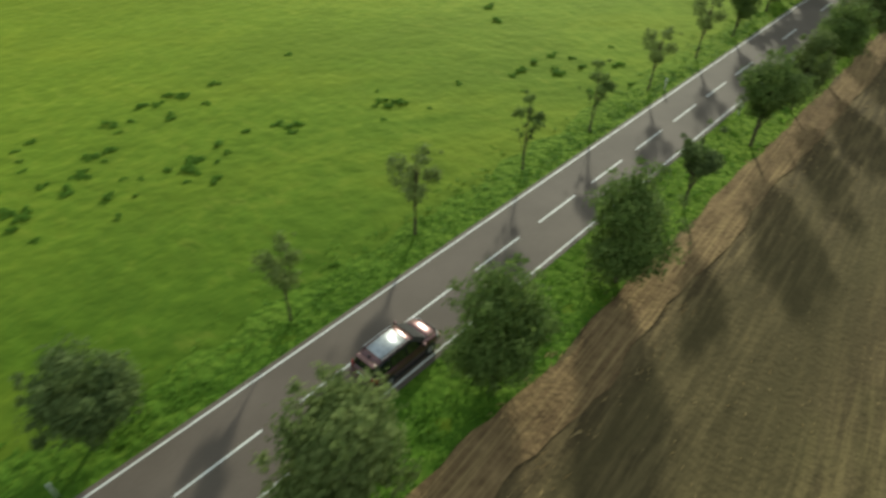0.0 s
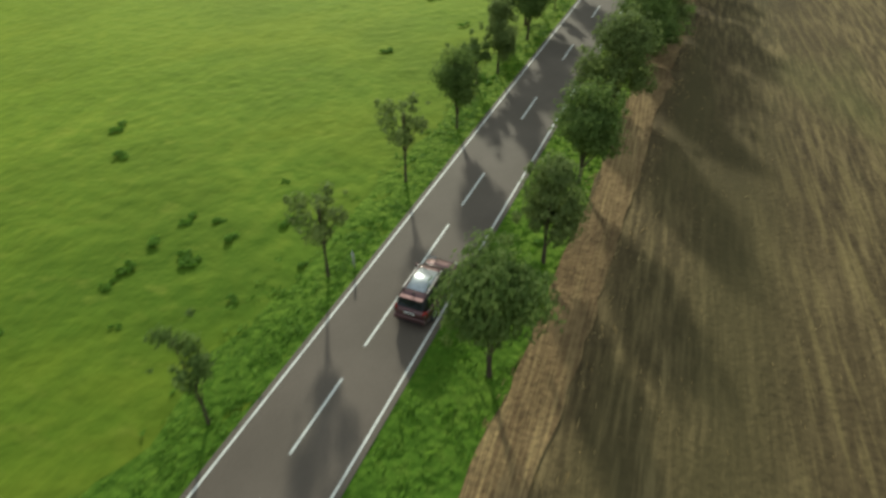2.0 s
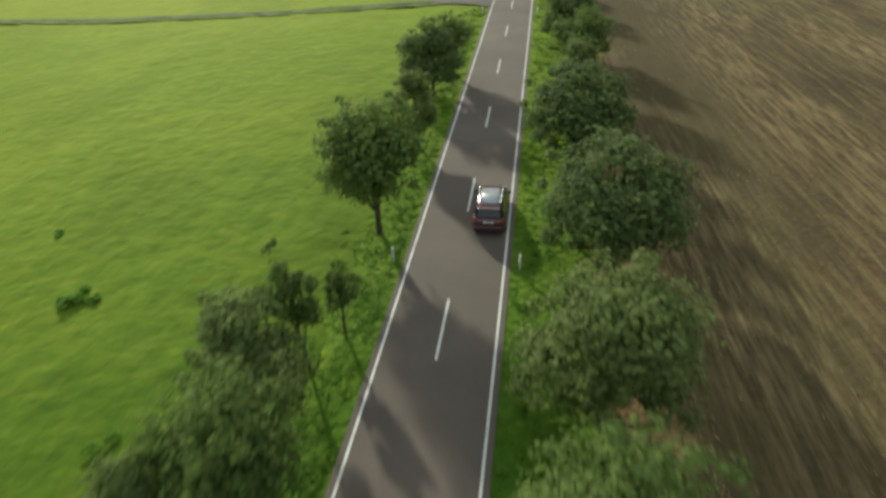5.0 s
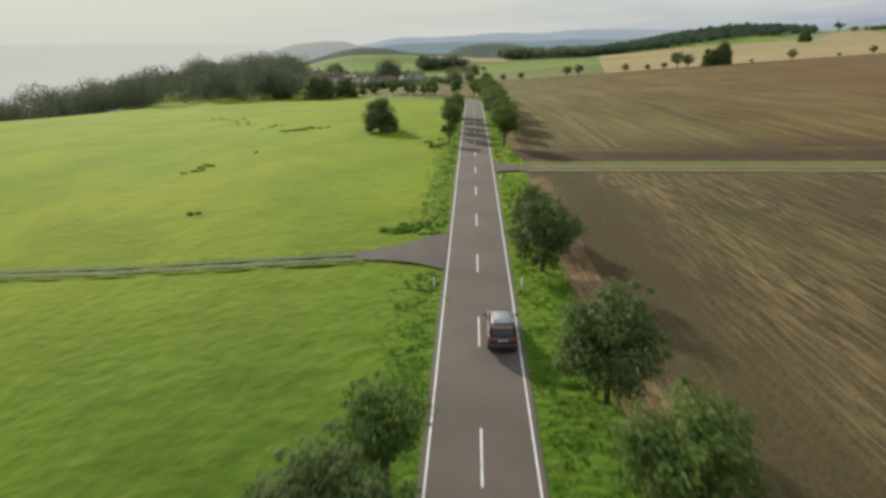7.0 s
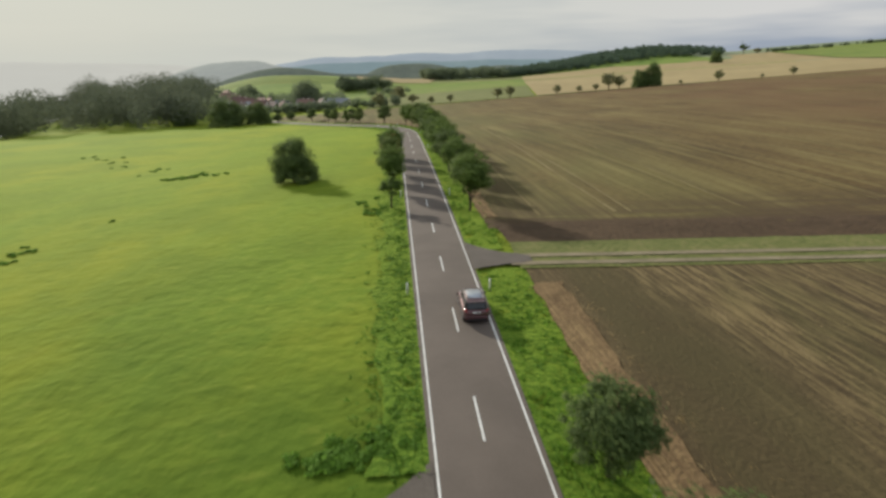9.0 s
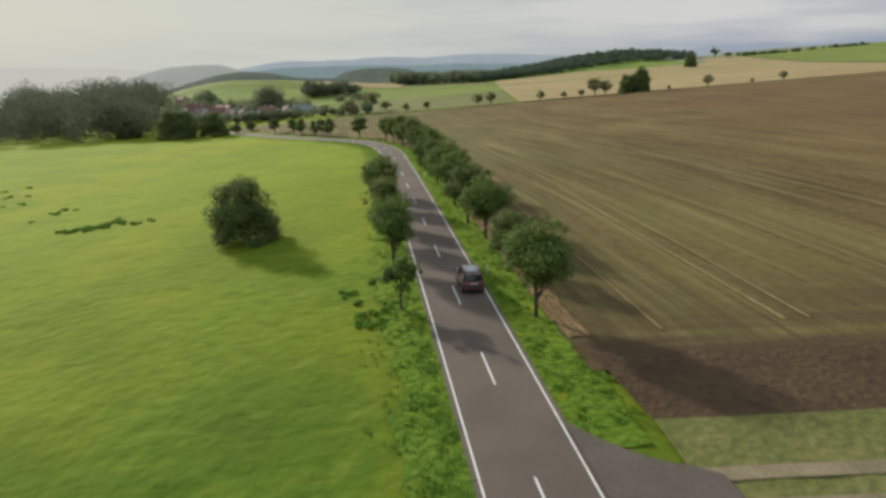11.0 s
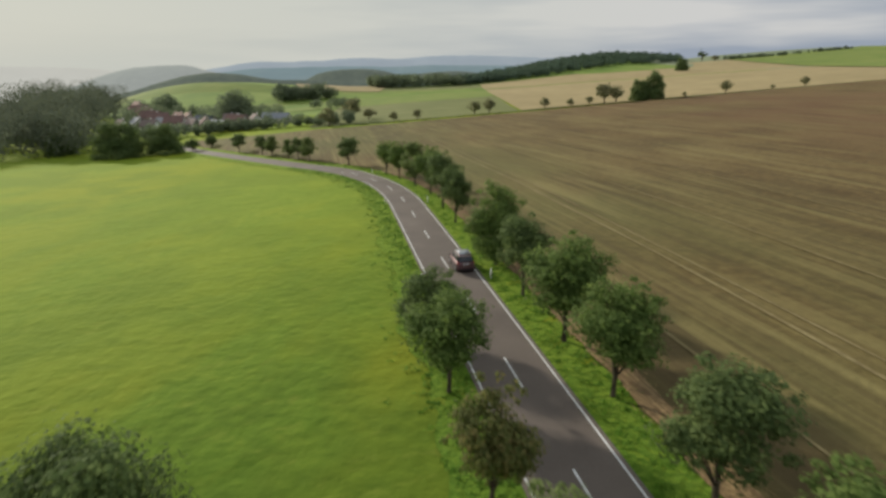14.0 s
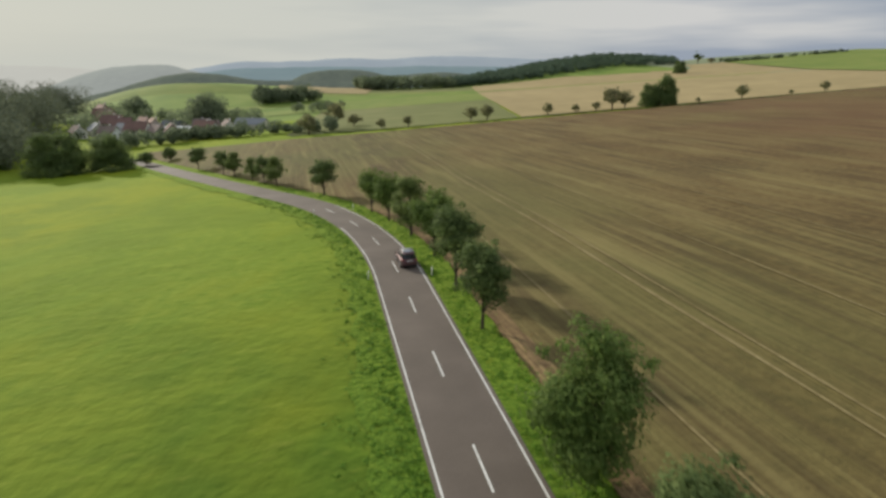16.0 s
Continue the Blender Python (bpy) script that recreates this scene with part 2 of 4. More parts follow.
M_APRON = material("worn_asphalt", (0.116, 0.096, 0.080), (0.092, 0.077, 0.062), (0.142, 0.119, 0.098), rough=0.9, grain=6.0, patch=0.5, bump=0.4, distance=0.02)
M_GRAVEL = material("gravel_track", (0.235, 0.190, 0.115), (0.15, 0.130, 0.07), (0.31, 0.255, 0.165), grain=5.0, patch=0.4, bump=0.6, distance=0.03)
M_LANE = material("lane_soil", (0.11, 0.115, 0.06), (0.075, 0.085, 0.04), (0.16, 0.155, 0.09), grain=3.0, patch=0.3, bump=0.6, distance=0.04)
M_PAINT = material("road_paint", (0.72, 0.71, 0.67), (0.45, 0.44, 0.41), (0.80, 0.79, 0.76), rough=0.6, grain=9.0, patch=1.2, bump=0.1, distance=0.005)
M_BARK = material("bark", (0.085, 0.065, 0.045), grain=9.0, patch=2.0, bump=0.8, stretch=(1, 1, 0.3), distance=0.03)


def leaf_material(name, base, dark, light, through_light=0.5):
    m = material(name, base, dark, light, rough=0.75, grain=6.0, patch=0.5, bump=0.0, spec=0.12 if through_light > 0.3 else 0.0, island=0.13)
    b = m.node_tree.nodes["Principled BSDF"]
    b.inputs["Subsurface Weight"].default_value = 0.0
    n, l = m.node_tree.nodes, m.node_tree.links
    tr = n.new("ShaderNodeBsdfTranslucent")
    mx = n.new("ShaderNodeMixShader")
    mx.inputs[0].default_value = through_light
    src = b.inputs["Base Color"].links[0].from_socket
    l.new(src, tr.inputs[0])
    l.new(b.outputs[0], mx.inputs[1])
    l.new(tr.outputs[0], mx.inputs[2])
    l.new(mx.outputs[0], n["Material Output"].inputs[0])
    return m


M_LEAF = leaf_material("leaves_green", (0.150, 0.220, 0.057), (0.090, 0.140, 0.037), (0.245, 0.318, 0.094))
M_LEAF2 = leaf_material("leaves_olive", (0.185, 0.240, 0.075), (0.112, 0.153, 0.047), (0.285, 0.340, 0.122))
M_LEAF3 = leaf_material("leaves_dark", (0.139, 0.192, 0.066), (0.079, 0.116, 0.041), (0.225, 0.284, 0.103))
M_LEAF_RED = leaf_material("leaves_browned", (0.165, 0.185, 0.058), (0.105, 0.125, 0.038), (0.285, 0.225, 0.085))
# far foliage: haze painted in as a paler, greyer leaf colour
M_FARLEAF = leaf_material("hazed_distant_leaves", (0.19, 0.23, 0.135), (0.15, 0.185, 0.11), (0.23, 0.27, 0.16), 0.5)
M_FARWOOD = leaf_material("hazed_wood_leaves", (0.165, 0.185, 0.122), (0.150, 0.170, 0.112), (0.180, 0.200, 0.132), 0.3)
M_HILLWOOD = leaf_material("hazed_hill_leaves", (0.125, 0.172, 0.118), (0.105, 0.150, 0.10), (0.155, 0.20, 0.13), 0.3)
# far hills and ridges: base colours paled and blued to paint in haze
M_HILL = material("hazed_wooded_hill", (0.10, 0.118, 0.085), (0.065, 0.08, 0.06), (0.14, 0.155, 0.11), grain=0.07, patch=0.008, bump=0.0, spec=0.0)
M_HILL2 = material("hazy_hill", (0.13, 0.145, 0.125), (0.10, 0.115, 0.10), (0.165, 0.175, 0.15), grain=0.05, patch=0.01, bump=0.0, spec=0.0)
M_RIDGE = material("haze_blue_ridge", (0.20, 0.235, 0.265), (0.18, 0.215, 0.245), (0.235, 0.265, 0.285), grain=0.004, patch=0.001, bump=0.0, spec=0.0)
M_RIDGE2 = material("haze_pale_ridge", (0.13, 0.13, 0.115), (0.12, 0.12, 0.105), (0.145, 0.145, 0.13), grain=0.004, patch=0.001, bump=0.0, spec=0.0)
M_RIDGE3 = material("haze_slate_ridge", (0.12, 0.17, 0.18), (0.10, 0.15, 0.16), (0.15, 0.19, 0.19), grain=0.01, patch=0.003, bump=0.0, spec=0.0)
# distant ground, with haze mixed into its base colour
M_FARLAND = material("hazed_valley_land", (0.24, 0.27, 0.17), (0.19, 0.23, 0.145), (0.31, 0.315, 0.20), grain=0.012, patch=0.003, bump=0.0, spec=0.0)
M_WHITE = material("white_plastic", (0.75, 0.75, 0.73), rough=0.5, grain=20, patch=4, bump=0.05, distance=0.003)
M_BLACK = material("black_plastic", (0.02, 0.02, 0.022), rough=0.6, grain=20, patch=4, bump=0.05, distance=0.003)

# distance: air light of the haze, painted on the far backdrops as a faint glow
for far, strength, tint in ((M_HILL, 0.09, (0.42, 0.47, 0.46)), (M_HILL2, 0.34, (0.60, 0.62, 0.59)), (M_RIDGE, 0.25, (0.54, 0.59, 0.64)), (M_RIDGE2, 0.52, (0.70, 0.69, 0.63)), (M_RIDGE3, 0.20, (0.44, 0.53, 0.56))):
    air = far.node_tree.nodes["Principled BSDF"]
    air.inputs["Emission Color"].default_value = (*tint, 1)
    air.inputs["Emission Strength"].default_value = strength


# ---------------------------------------------------------------- shape of the land
def smooth(a, b, v):
    t = np.clip((v - a) / (b - a), 0, 1)
    return t * t * (3 - 2 * t)


def spine_z(y):
    """Height of the land along the road's line."""
    y = np.asarray(y, float)
    a = -1.855e-4 * np.clip(y - 120, 0, 180) ** 2
    b = np.clip(y - 300, 0, 200)
    c = np.clip(y - 500, 0, 300)
    return a - 0.0668 * b + 0.5 * 0.000184 * b ** 2 - 0.03 * c


def land(x, y):
    x, y = np.asarray(x, float), np.asarray(y, float)
    z = spine_z(y)
    z = z + 0.05 * np.clip(x - 4, 0, 1000) * smooth(60, 420, y)
    z = z - 0.06 * np.clip(-x - 5, 0, 55) - 0.026 * np.clip(-x - 60, 0, 205)
    z = z - 30 * smooth(500, 1600, y) * smooth(0, 300, -x + 100) - 45 * smooth(140, 520, -x) * smooth(250, 500, y)
    # hillside above the village, wooded rise beside it, hilltop of the long wood, and the valley beyond them
    z = z + 30 * np.exp(-((x + 150) / 145) ** 2 - ((y - 900) / 110) ** 2) + 13 * np.exp(-((x + 215) / 75) ** 2 - ((y - 600) / 75) ** 2)
    crest = 880 + 0.42 * np.clip(x - 150, 0, 3000)
    z = z + 14 * np.exp(-((x - 400) / 130) ** 2 - ((y - crest - 110) / 80) ** 2)
    z = z - 85 * smooth(0, 450, y - crest - 80 - 80 * smooth(100, 300, x))
    return z


def land_at(x, y):
    return float(land(x, y))


BEND_S, BEND_R, BEND_A = 261.5, 128.0, radians(27)


def on_road(s, d=0.0):
    """Place and heading at s metres along the road and d metres to its right."""
    if s < BEND_S:
        x, y, a = 0.0, s, 0.0
    else:
        a = min((s - BEND_S) / BEND_R, BEND_A)
        x, y = -BEND_R * (1 - math.cos(a)), BEND_S + BEND_R * math.sin(a)
        rest = s - BEND_S - BEND_R * BEND_A
        if rest > 0:
            x, y = x - rest * math.sin(a), y + rest * math.cos(a)
    return x + d * math.cos(a), y + d * math.sin(a), a


def mesh_object(name, verts, faces, mat, parent=None, smooth_faces=False):
    me = bpy.data.meshes.new(name)
    me.from_pydata(verts, [], faces)
    me.materials.append(mat)
    if smooth_faces:
        me.polygons.foreach_set("use_smooth", [True] * len(me.polygons))
    me.update()
    ob = new(name, me)
    if parent:
        ob.parent = parent
    return ob


def part(name, bm, mat, parent=None, label=""):
    me = bpy.data.meshes.new(name)
    bm.to_mesh(me)
    bm.free()
    me.materials.append(mat)
    ob = new(name, me)
    if parent:
        ob.parent = parent
    return tagged(ob, label)


def grid_faces(rows, cols):
    return [(i * cols + j, i * cols + j + 1, (i + 1) * cols + j + 1, (i + 1) * cols + j) for i in range(rows - 1) for j in range(cols - 1)]


def patch(name, mat, s_values, d_values, lift, bumps=0.0, label="", category="", wobble=0.0):
    """A sheet along the road, draped over the land. d_values: metres to the right of the road's middle."""
    verts = []
    for s in s_values:
        for k, d in enumerate(d_values):
            edge = 0
            if wobble and abs(d) > 3 and k in (0, len(d_values) - 1):
                edge = wobble * (0.6 * noise.noise((s * 0.13, d * 0.1, 3.0)) + 0.6 * noise.noise((s * 0.45, d * 0.1, 8.0)))
            x, y, _ = on_road(s, d + edge)
            z = land_at(x, y) + lift
            if bumps and 0 < k < len(d_values) - 1:
                z += bumps * noise.noise((x * 0.7, y * 0.7, 0)) + bumps * 0.6 * noise.noise((x * 2.1, y * 2.1, 5))
            verts.append((x, y, z))
    ob = mesh_object(name, verts, grid_faces(len(s_values), len(d_values)), mat, smooth_faces=True)
    return tagged(ob, label, category, kind="structure")


def steps(a, b, n):
    return [a + (b - a) * i / n for i in range(n + 1)]


# one sheet of meadow and distant land to the horizon
def spread(fine_a, fine_b, step, low, high):
    mid = steps(fine_a, fine_b, round((fine_b - fine_a) / step))
    lo, hi, g = [], [], step
    v = fine_a
    while v > low:
        g *= 1.18
        v -= g
        lo.append(v)
    v, g = fine_b, step
    while v < high:
        g *= 1.18
        v += g
        hi.append(v)
    return lo[::-1] + mid + hi


gx, gy = spread(-75, 60, 1.0, -4800, 4800), spread(-70, 330, 1.25, -900, 4800)
gxx, gyy = np.meshgrid(gx, gy)
gzz = land(gxx, gyy)
near = (np.abs(gxx) < 90) & (gyy < 360) & (np.abs(gxx) > 4.2)
for i, j in zip(*np.nonzero(near)):
    gzz[i, j] += 0.13 * noise.noise((gxx[i, j] * 0.3, gyy[i, j] * 0.42, 0)) + 0.07 * noise.noise((gxx[i, j] * 1.1, gyy[i, j] * 1.1, 9)) - 0.02
ground = mesh_object("ground", np.stack([gxx, gyy, gzz], -1).reshape(-1, 3).tolist(), grid_faces(len(gy), len(gx)), M_MEADOW, smooth_faces=True)
ground.data.materials.append(M_FARLAND)
ground.data.materials.append(M_PASTURE)
cols = len(gx) - 1
for k, poly in enumerate(ground.data.polygons):
    i, j = divmod(k, cols)
    if gy[i] > 560 or abs(gx[j]) > 420:
        poly.material_index = 2 if gy[i] < 1050 and abs(gx[j]) < 420 else 1
tagged(ground, "bright green grazed meadow rolling away to the valley", "meadow", kind="structure")

# road, verges and markings
S_ROAD = steps(-110, 450, 280)
road = patch("road", M_ASPHALT, S_ROAD, [-2.72, -1.4, 0, 1.4, 2.72], 0.10, 0, "grey-brown asphalt country road with white edge lines", "road")
patch("verge_left", M_VERGE, steps(-110, 108.3, 220) , [-5.6, -4.9, -4.2, -3.6, -3.1, -2.66], 0.07, 0.20, "lush green grass verge beside the road", "verge", 1.5)
patch("verge_left", M_VERGE, steps(118.0, 430, 300), [-5.6, -4.9, -4.2, -3.6, -3.1, -2.66], 0.07, 0.20, "lush green grass verge beside the road", "verge", 1.5)
patch("verge_right", M_VERGE, steps(-110, 144, 254), [2.66, 3.4, 4.3, 5.4, 6.4, 7.2], 0.07, 0.16, "grass verge between road and stubble field", "verge", 0.7)
patch("verge_right", M_VERGE, steps(149.5, 430, 280), [2.66, 3.4, 4.3, 5.4, 6.2], 0.07, 0.16, "grass verge between road and stubble field", "verge", 0.7)


def strip(name, s0, s1, d, width, parent, lift=0.112):
    n = max(1, round((s1 - s0) / 2))
    verts = []
    for s in steps(s0, s1, n):
        for k in (-0.5, 0.5):
            x, y, _ = on_road(s, d + k * width)
            verts.append((x, y, land_at(x, y) + lift))
    return mesh_object(name, verts, grid_faces(n + 1, 2), M_PAINT, parent)


EDGE = 2.42
strip("edge_line", -110, 288, -EDGE, 0.11, road)
strip("edge_line", -110, 306, EDGE, 0.11, road)
for k in range(-18, 3):
    strip("centre_dash", 6 * k, 6 * k + 4, 0, 0.12, road)
for k in range(2, 26):
    strip("centre_dash", 12 * k, 12 * k + 4, 0, 0.12, road)


def field(name, mat, corners, nu, nv, lift, label, category, bumps=0.0):
    """A four-cornered field draped over the land; corners run round it."""
    a, b, c, d = [Vector((*p, 0)) for p in corners]
    verts = []
    for i in range(nu + 1):
        for j in range(nv + 1):
            u, v = i / nu, j / nv
            p = a.lerp(b, u).lerp(d.lerp(c, u), v)
            z = land_at(p.x, p.y) + lift
            if bumps:
                z += bumps * noise.noise((p.x * 0.6, p.y * 0.6, 2))
            verts.append((p.x, p.y, z))
    return tagged(mesh_object(name, verts, grid_faces(nu + 1, nv + 1), mat, smooth_faces=True), label, category, kind="structure")


TRACK = -0.088        # the farm track leaves the road a little aslant


def near_field():
    """From the right verge outwards, up to the farm track."""
    outs, n, verts = [6.9, 7.6, 9, 12, 16, 22, 30, 45, 70, 110, 180, 300], 220, []
    for i in range(n + 1):
        for k, x in enumerate(outs):
            y = -140 + (144.0 + TRACK * (x - 6.6) + 140) * i / n
            ragged = 0.5 * noise.noise((y * 0.2, 1.0, 3.0)) if k == 0 else 0
            bump = 0.05 * noise.noise((x * 0.7, y * 0.7, 0)) + 0.03 * noise.noise((x * 2.1, y * 2.1, 5)) if k else 0
            verts.append((x + ragged, y, land_at(x, y) + 0.13 + bump))
    ob = mesh_object("stubble_field", verts, grid_faces(n + 1, len(outs)), M_STUBBLE_A, smooth_faces=True)
    tagged(ob, "harvested stubble field with brown soil and straw rows", "field", kind="structure")


near_field()
patch("straw_edge", M_FRINGE, steps(-120, 140, 260), [6.8, 7.4, 8.2, 9.2], 0.19, 0.08, "trampled reddish straw along the field edge", "straw", 0.7)
patch("straw_edge", M_FRINGE, steps(161, 300, 140), [5.7, 6.2, 6.8, 7.3], 0.19, 0.08, "trampled reddish straw along the field edge", "straw", 0.6)


def wide_field():
    """From the road's right verge out to the hedge line."""
    verts, fr = [], [0, 0.002, 0.007, 0.014, 0.024, 0.04, 0.06, 0.1, 0.16, 0.25, 0.4, 0.6, 0.8, 1.0]
    n = 170
    for i in range(n + 1):
        u = i / n
        x0, y0, _ = on_road(156.6 + u * 308.4, 5.8 + 0.5 * noise.noise((i * 0.9, 1, 1)))
        x1, y1 = 480, 157 + 474 * TRACK + u * (367 - 474 * TRACK)
        for k in fr:
            x, y = x0 + (x1 - x0) * k, y0 + (y1 - y0) * k
            b = 0.05 * noise.noise((x * 0.6, y * 0.6, 2)) if 0 < k else 0
            verts.append((x, y, land_at(x, y) + 0.13 + b + (0.7 * float(smooth(270, 400, y)) if k > 0.002 else 0)))
    ob = mesh_object("stubble_field", verts, grid_faces(n + 1, len(fr)), M_STUBBLE_B, smooth_faces=True)
    tagged(ob, "wide harvested stubble field rising from the road", "field", kind="structure")


wide_field()


def straw_line(x0, x1, y0, y1, width):
    """A pale wheel line left in the stubble."""
    verts, n = [], 120
    for i in range(n + 1):
        u = i / n
        y = y0 + (y1 - y0) * u
        w = width * (0.7 + 0.6 * noise.noise((u * 40, x0, 0)))
        for k in (-0.5, 0.5):
            x = x0 + (x1 - x0) * u + 0.5 * noise.noise((u * 6, x0, 7)) + k * w
            verts.append((x, y, land_at(x, y) + 0.20 + 0.7 * float(smooth(270, 400, y))))
    tagged(mesh_object("wheel_line", verts, grid_faces(n + 1, 2), M_LINE, smooth_faces=True), "pale straw wheel line in the stubble", "field", kind="structure")


for x0, x1, w in ((21.2, 20.2, 0.5), (22.9, 22.1, 0.35), (36.0, 33.0, 0.35), (53.0, 51.0, 0.4), (12.2, 11.4, 0.3)):
    straw_line(x0, x1, 161, 440, w)
field("ploughed_strip", M_PLOUGH, [(7.0, 151.0), (300, 151.0 + 292 * TRACK), (300, 159 + 292 * TRACK), (6.6, 158.5)], 160, 10, 0.17, "dark freshly ploughed strip across the field", "field", 0.07)
field("farm_track", M_DRY, [(6.6, 143.6), (300, 143.6 + 293 * TRACK), (300, 151.2 + 293 * TRACK), (7.0, 151.2)], 160, 8, 0.19, "grassy farm track between two fields", "track", 0.07)
for d in (0.0, 2.1):
    field("track_rut", M_GRAVEL, [(6, 144.4 + d), (300, 144.4 + d + 294 * TRACK), (300, 145.0 + d + 294 * TRACK), (6, 145.3 + d)], 120, 2, 0.25, "pale worn wheel rut of the farm track", "track", 0.03)


def flared_mouth(name, x0, x1, y0, y1, half, flare_a, flare_b, lift, label):
    """Worn asphalt fanning out from a track to the road's edge."""
    verts, n = [], 20
    for i in range(n + 1):
        u = i / n
        x, f = x0 + (x1 - x0) * u, (1 - u) ** 2.4
        mid = y0 + (y1 - y0) * u
        ragged = 0.25 * u * noise.noise((x * 1.3, y0, 4))
        slim = half * (1 - 0.45 * u ** 4)
        low, high = mid - slim - flare_a * f - ragged, mid + slim + flare_b * f + ragged
        for k in range(6):
            y = low + (high - low) * k / 5
            verts.append((x, y, land_at(x, y) + lift))
    tagged(mesh_object(name, verts, grid_faces(n + 1, 6), M_APRON, smooth_faces=True), label, "lane", kind="structure")


flared_mouth("track_apron", 2.6, 8.0, 146.6, 146.0, 1.5, 1.4, 3.6, 0.27, "worn asphalt mouth of the farm track")
# left junction: flared asphalt mouth, then two ruts in the grass
flared_mouth("junction_mouth", -2.6, -10.6, 112.9, 112.7, 1.6, 2.9, 4.3, 0.135, "flared asphalt mouth of a side lane")
field("lane_grass", M_VERGE, [(-9.6, 110.9), (-32, 110.9), (-32, 114.0), (-9.6, 114.3)], 30, 5, 0.07, "rough grass of the side lane", "lane", 0.14)
field("lane_grass", M_VERGE, [(-32, 110.9), (-130, 118.4), (-130, 121.6), (-32, 114.0)], 90, 5, 0.07, "rough grass of the side lane", "lane", 0.14)
for d in (0.0, 1.35):
    field("lane_rut", M_LANE, [(-9.8, 111.4 + d), (-32, 111.6 + d), (-32, 112.05 + d), (-9.8, 112.2 + d)], 40, 2, 0.135, "pale wheel rut of the side lane", "lane", 0.03)
    field("lane_rut", M_LANE, [(-32, 111.5 + d), (-130, 119.0 + d), (-130, 119.6 + d), (-32, 112.1 + d)], 60, 2, 0.135, "pale wheel rut of the side lane", "lane", 0.03)
field("hedge_bank", M_BANK, [(-20, 476), (480, 520), (480, 524), (-20, 479)], 120, 3, 0.35, "dark grassy bank along the field edge", "bank", 0.4)
field("wheat_field", M_WHEAT, [(88, 488.5), (430, 518), (600, 1075), (160, 885)], 60, 60, 0.5, "ripe golden wheat field on the hillside", "field")
field("green_field", M_GREENF, [(431, 518), (1300, 600), (1300, 1370), (601, 1075)], 40, 40, 1.0, "bright green field along the hilltop", "field")
field("green_field", M_OLIVEF, [(-22, 482), (87, 490), (159, 885), (20, 900)], 30, 30, 0.3, "dull olive-green pasture behind the field edge", "field")
field("green_field", M_GREENF, [(-260, 640), (120, 660), (160, 830), (-300, 900)], 30, 30, 0.4, "sunlit pasture above the village", "field")
field("wheat_field", M_WHEAT, [(-45, 845), (40, 835), (60, 930), (-50, 935)], 20, 20, 0.8, "pale wheat field beyond the village", "field")


# ---------------------------------------------------------------- distance
def hill(name, mat, dist, tops, base, rough, label):
    """A long far hill seen from the road. tops: azimuth in degrees and height of its crest; front and back slopes are uneven."""
    az, high = [p[0] for p in tops], [p[1] for p in tops]
    n, verts = 260, []
    rings = ((-0.24, 0.0), (-0.19, 0.22), (-0.14, 0.45), (-0.09, 0.68), (-0.05, 0.86), (-0.02, 0.97), (0, 1.0), (0.06, 0.85), (0.2, 0.0))
    for i in range(n + 1):
        deg = az[0] + (az[-1] - az[0]) * i / n
        z = sum(float(np.interp(deg + o, az, high)) for o in (-0.8, -0.4, 0, 0.4, 0.8)) / 5
        a = radians(deg)
        for r, f in rings:
            rr = dist * (1 + r)
            x, y = math.sin(a) * rr, 150 + math.cos(a) * rr
            k = 1 / dist
            lump = noise.noise((x * 14 * k, y * 14 * k, 1)) + 0.5 * noise.noise((x * 45 * k, y * 45 * k, 2)) + 0.3 * noise.noise((x * 130 * k, y * 130 * k, 3))
            verts.append((x, y, base + (z - base) * f + rough * lump * min(1, 2 * f)))
    tagged(mesh_object(name, verts, grid_faces(n + 1, len(rings)), mat, smooth_faces=True), label, "hill", kind="structure")


# the haze over these hills is in their colour and glow
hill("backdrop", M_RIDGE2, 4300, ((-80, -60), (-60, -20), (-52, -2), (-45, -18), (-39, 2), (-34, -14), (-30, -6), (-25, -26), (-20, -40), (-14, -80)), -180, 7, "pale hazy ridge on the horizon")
hill("backdrop", M_RIDGE, 4200, ((-14, -95), (-10, -55), (-6.4, -12), (-3, -19), (1.7, -2), (7, -4), (10, 13), (14, 8), (18, -6), (24, -9), (32, -25), (45, -60)), -180, 6, "wooded ridge on the horizon, coloured blue for haze")
hill("backdrop", M_RIDGE3, 3300, ((-12, -80), (-7, -40), (0, -36), (5, -40), (9, -34), (16, -40), (22, -70)), -160, 4, "hill coloured pale blue for haze")
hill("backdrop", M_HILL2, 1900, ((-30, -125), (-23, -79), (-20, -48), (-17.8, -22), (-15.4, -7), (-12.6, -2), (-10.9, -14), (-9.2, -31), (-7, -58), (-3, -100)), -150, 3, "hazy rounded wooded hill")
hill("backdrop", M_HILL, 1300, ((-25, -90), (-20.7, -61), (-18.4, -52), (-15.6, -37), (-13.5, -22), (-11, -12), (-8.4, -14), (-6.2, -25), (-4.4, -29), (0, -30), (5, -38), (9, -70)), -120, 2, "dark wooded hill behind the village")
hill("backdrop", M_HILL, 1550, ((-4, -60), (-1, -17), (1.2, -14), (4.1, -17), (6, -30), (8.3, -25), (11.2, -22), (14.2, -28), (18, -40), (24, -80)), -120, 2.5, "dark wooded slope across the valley")


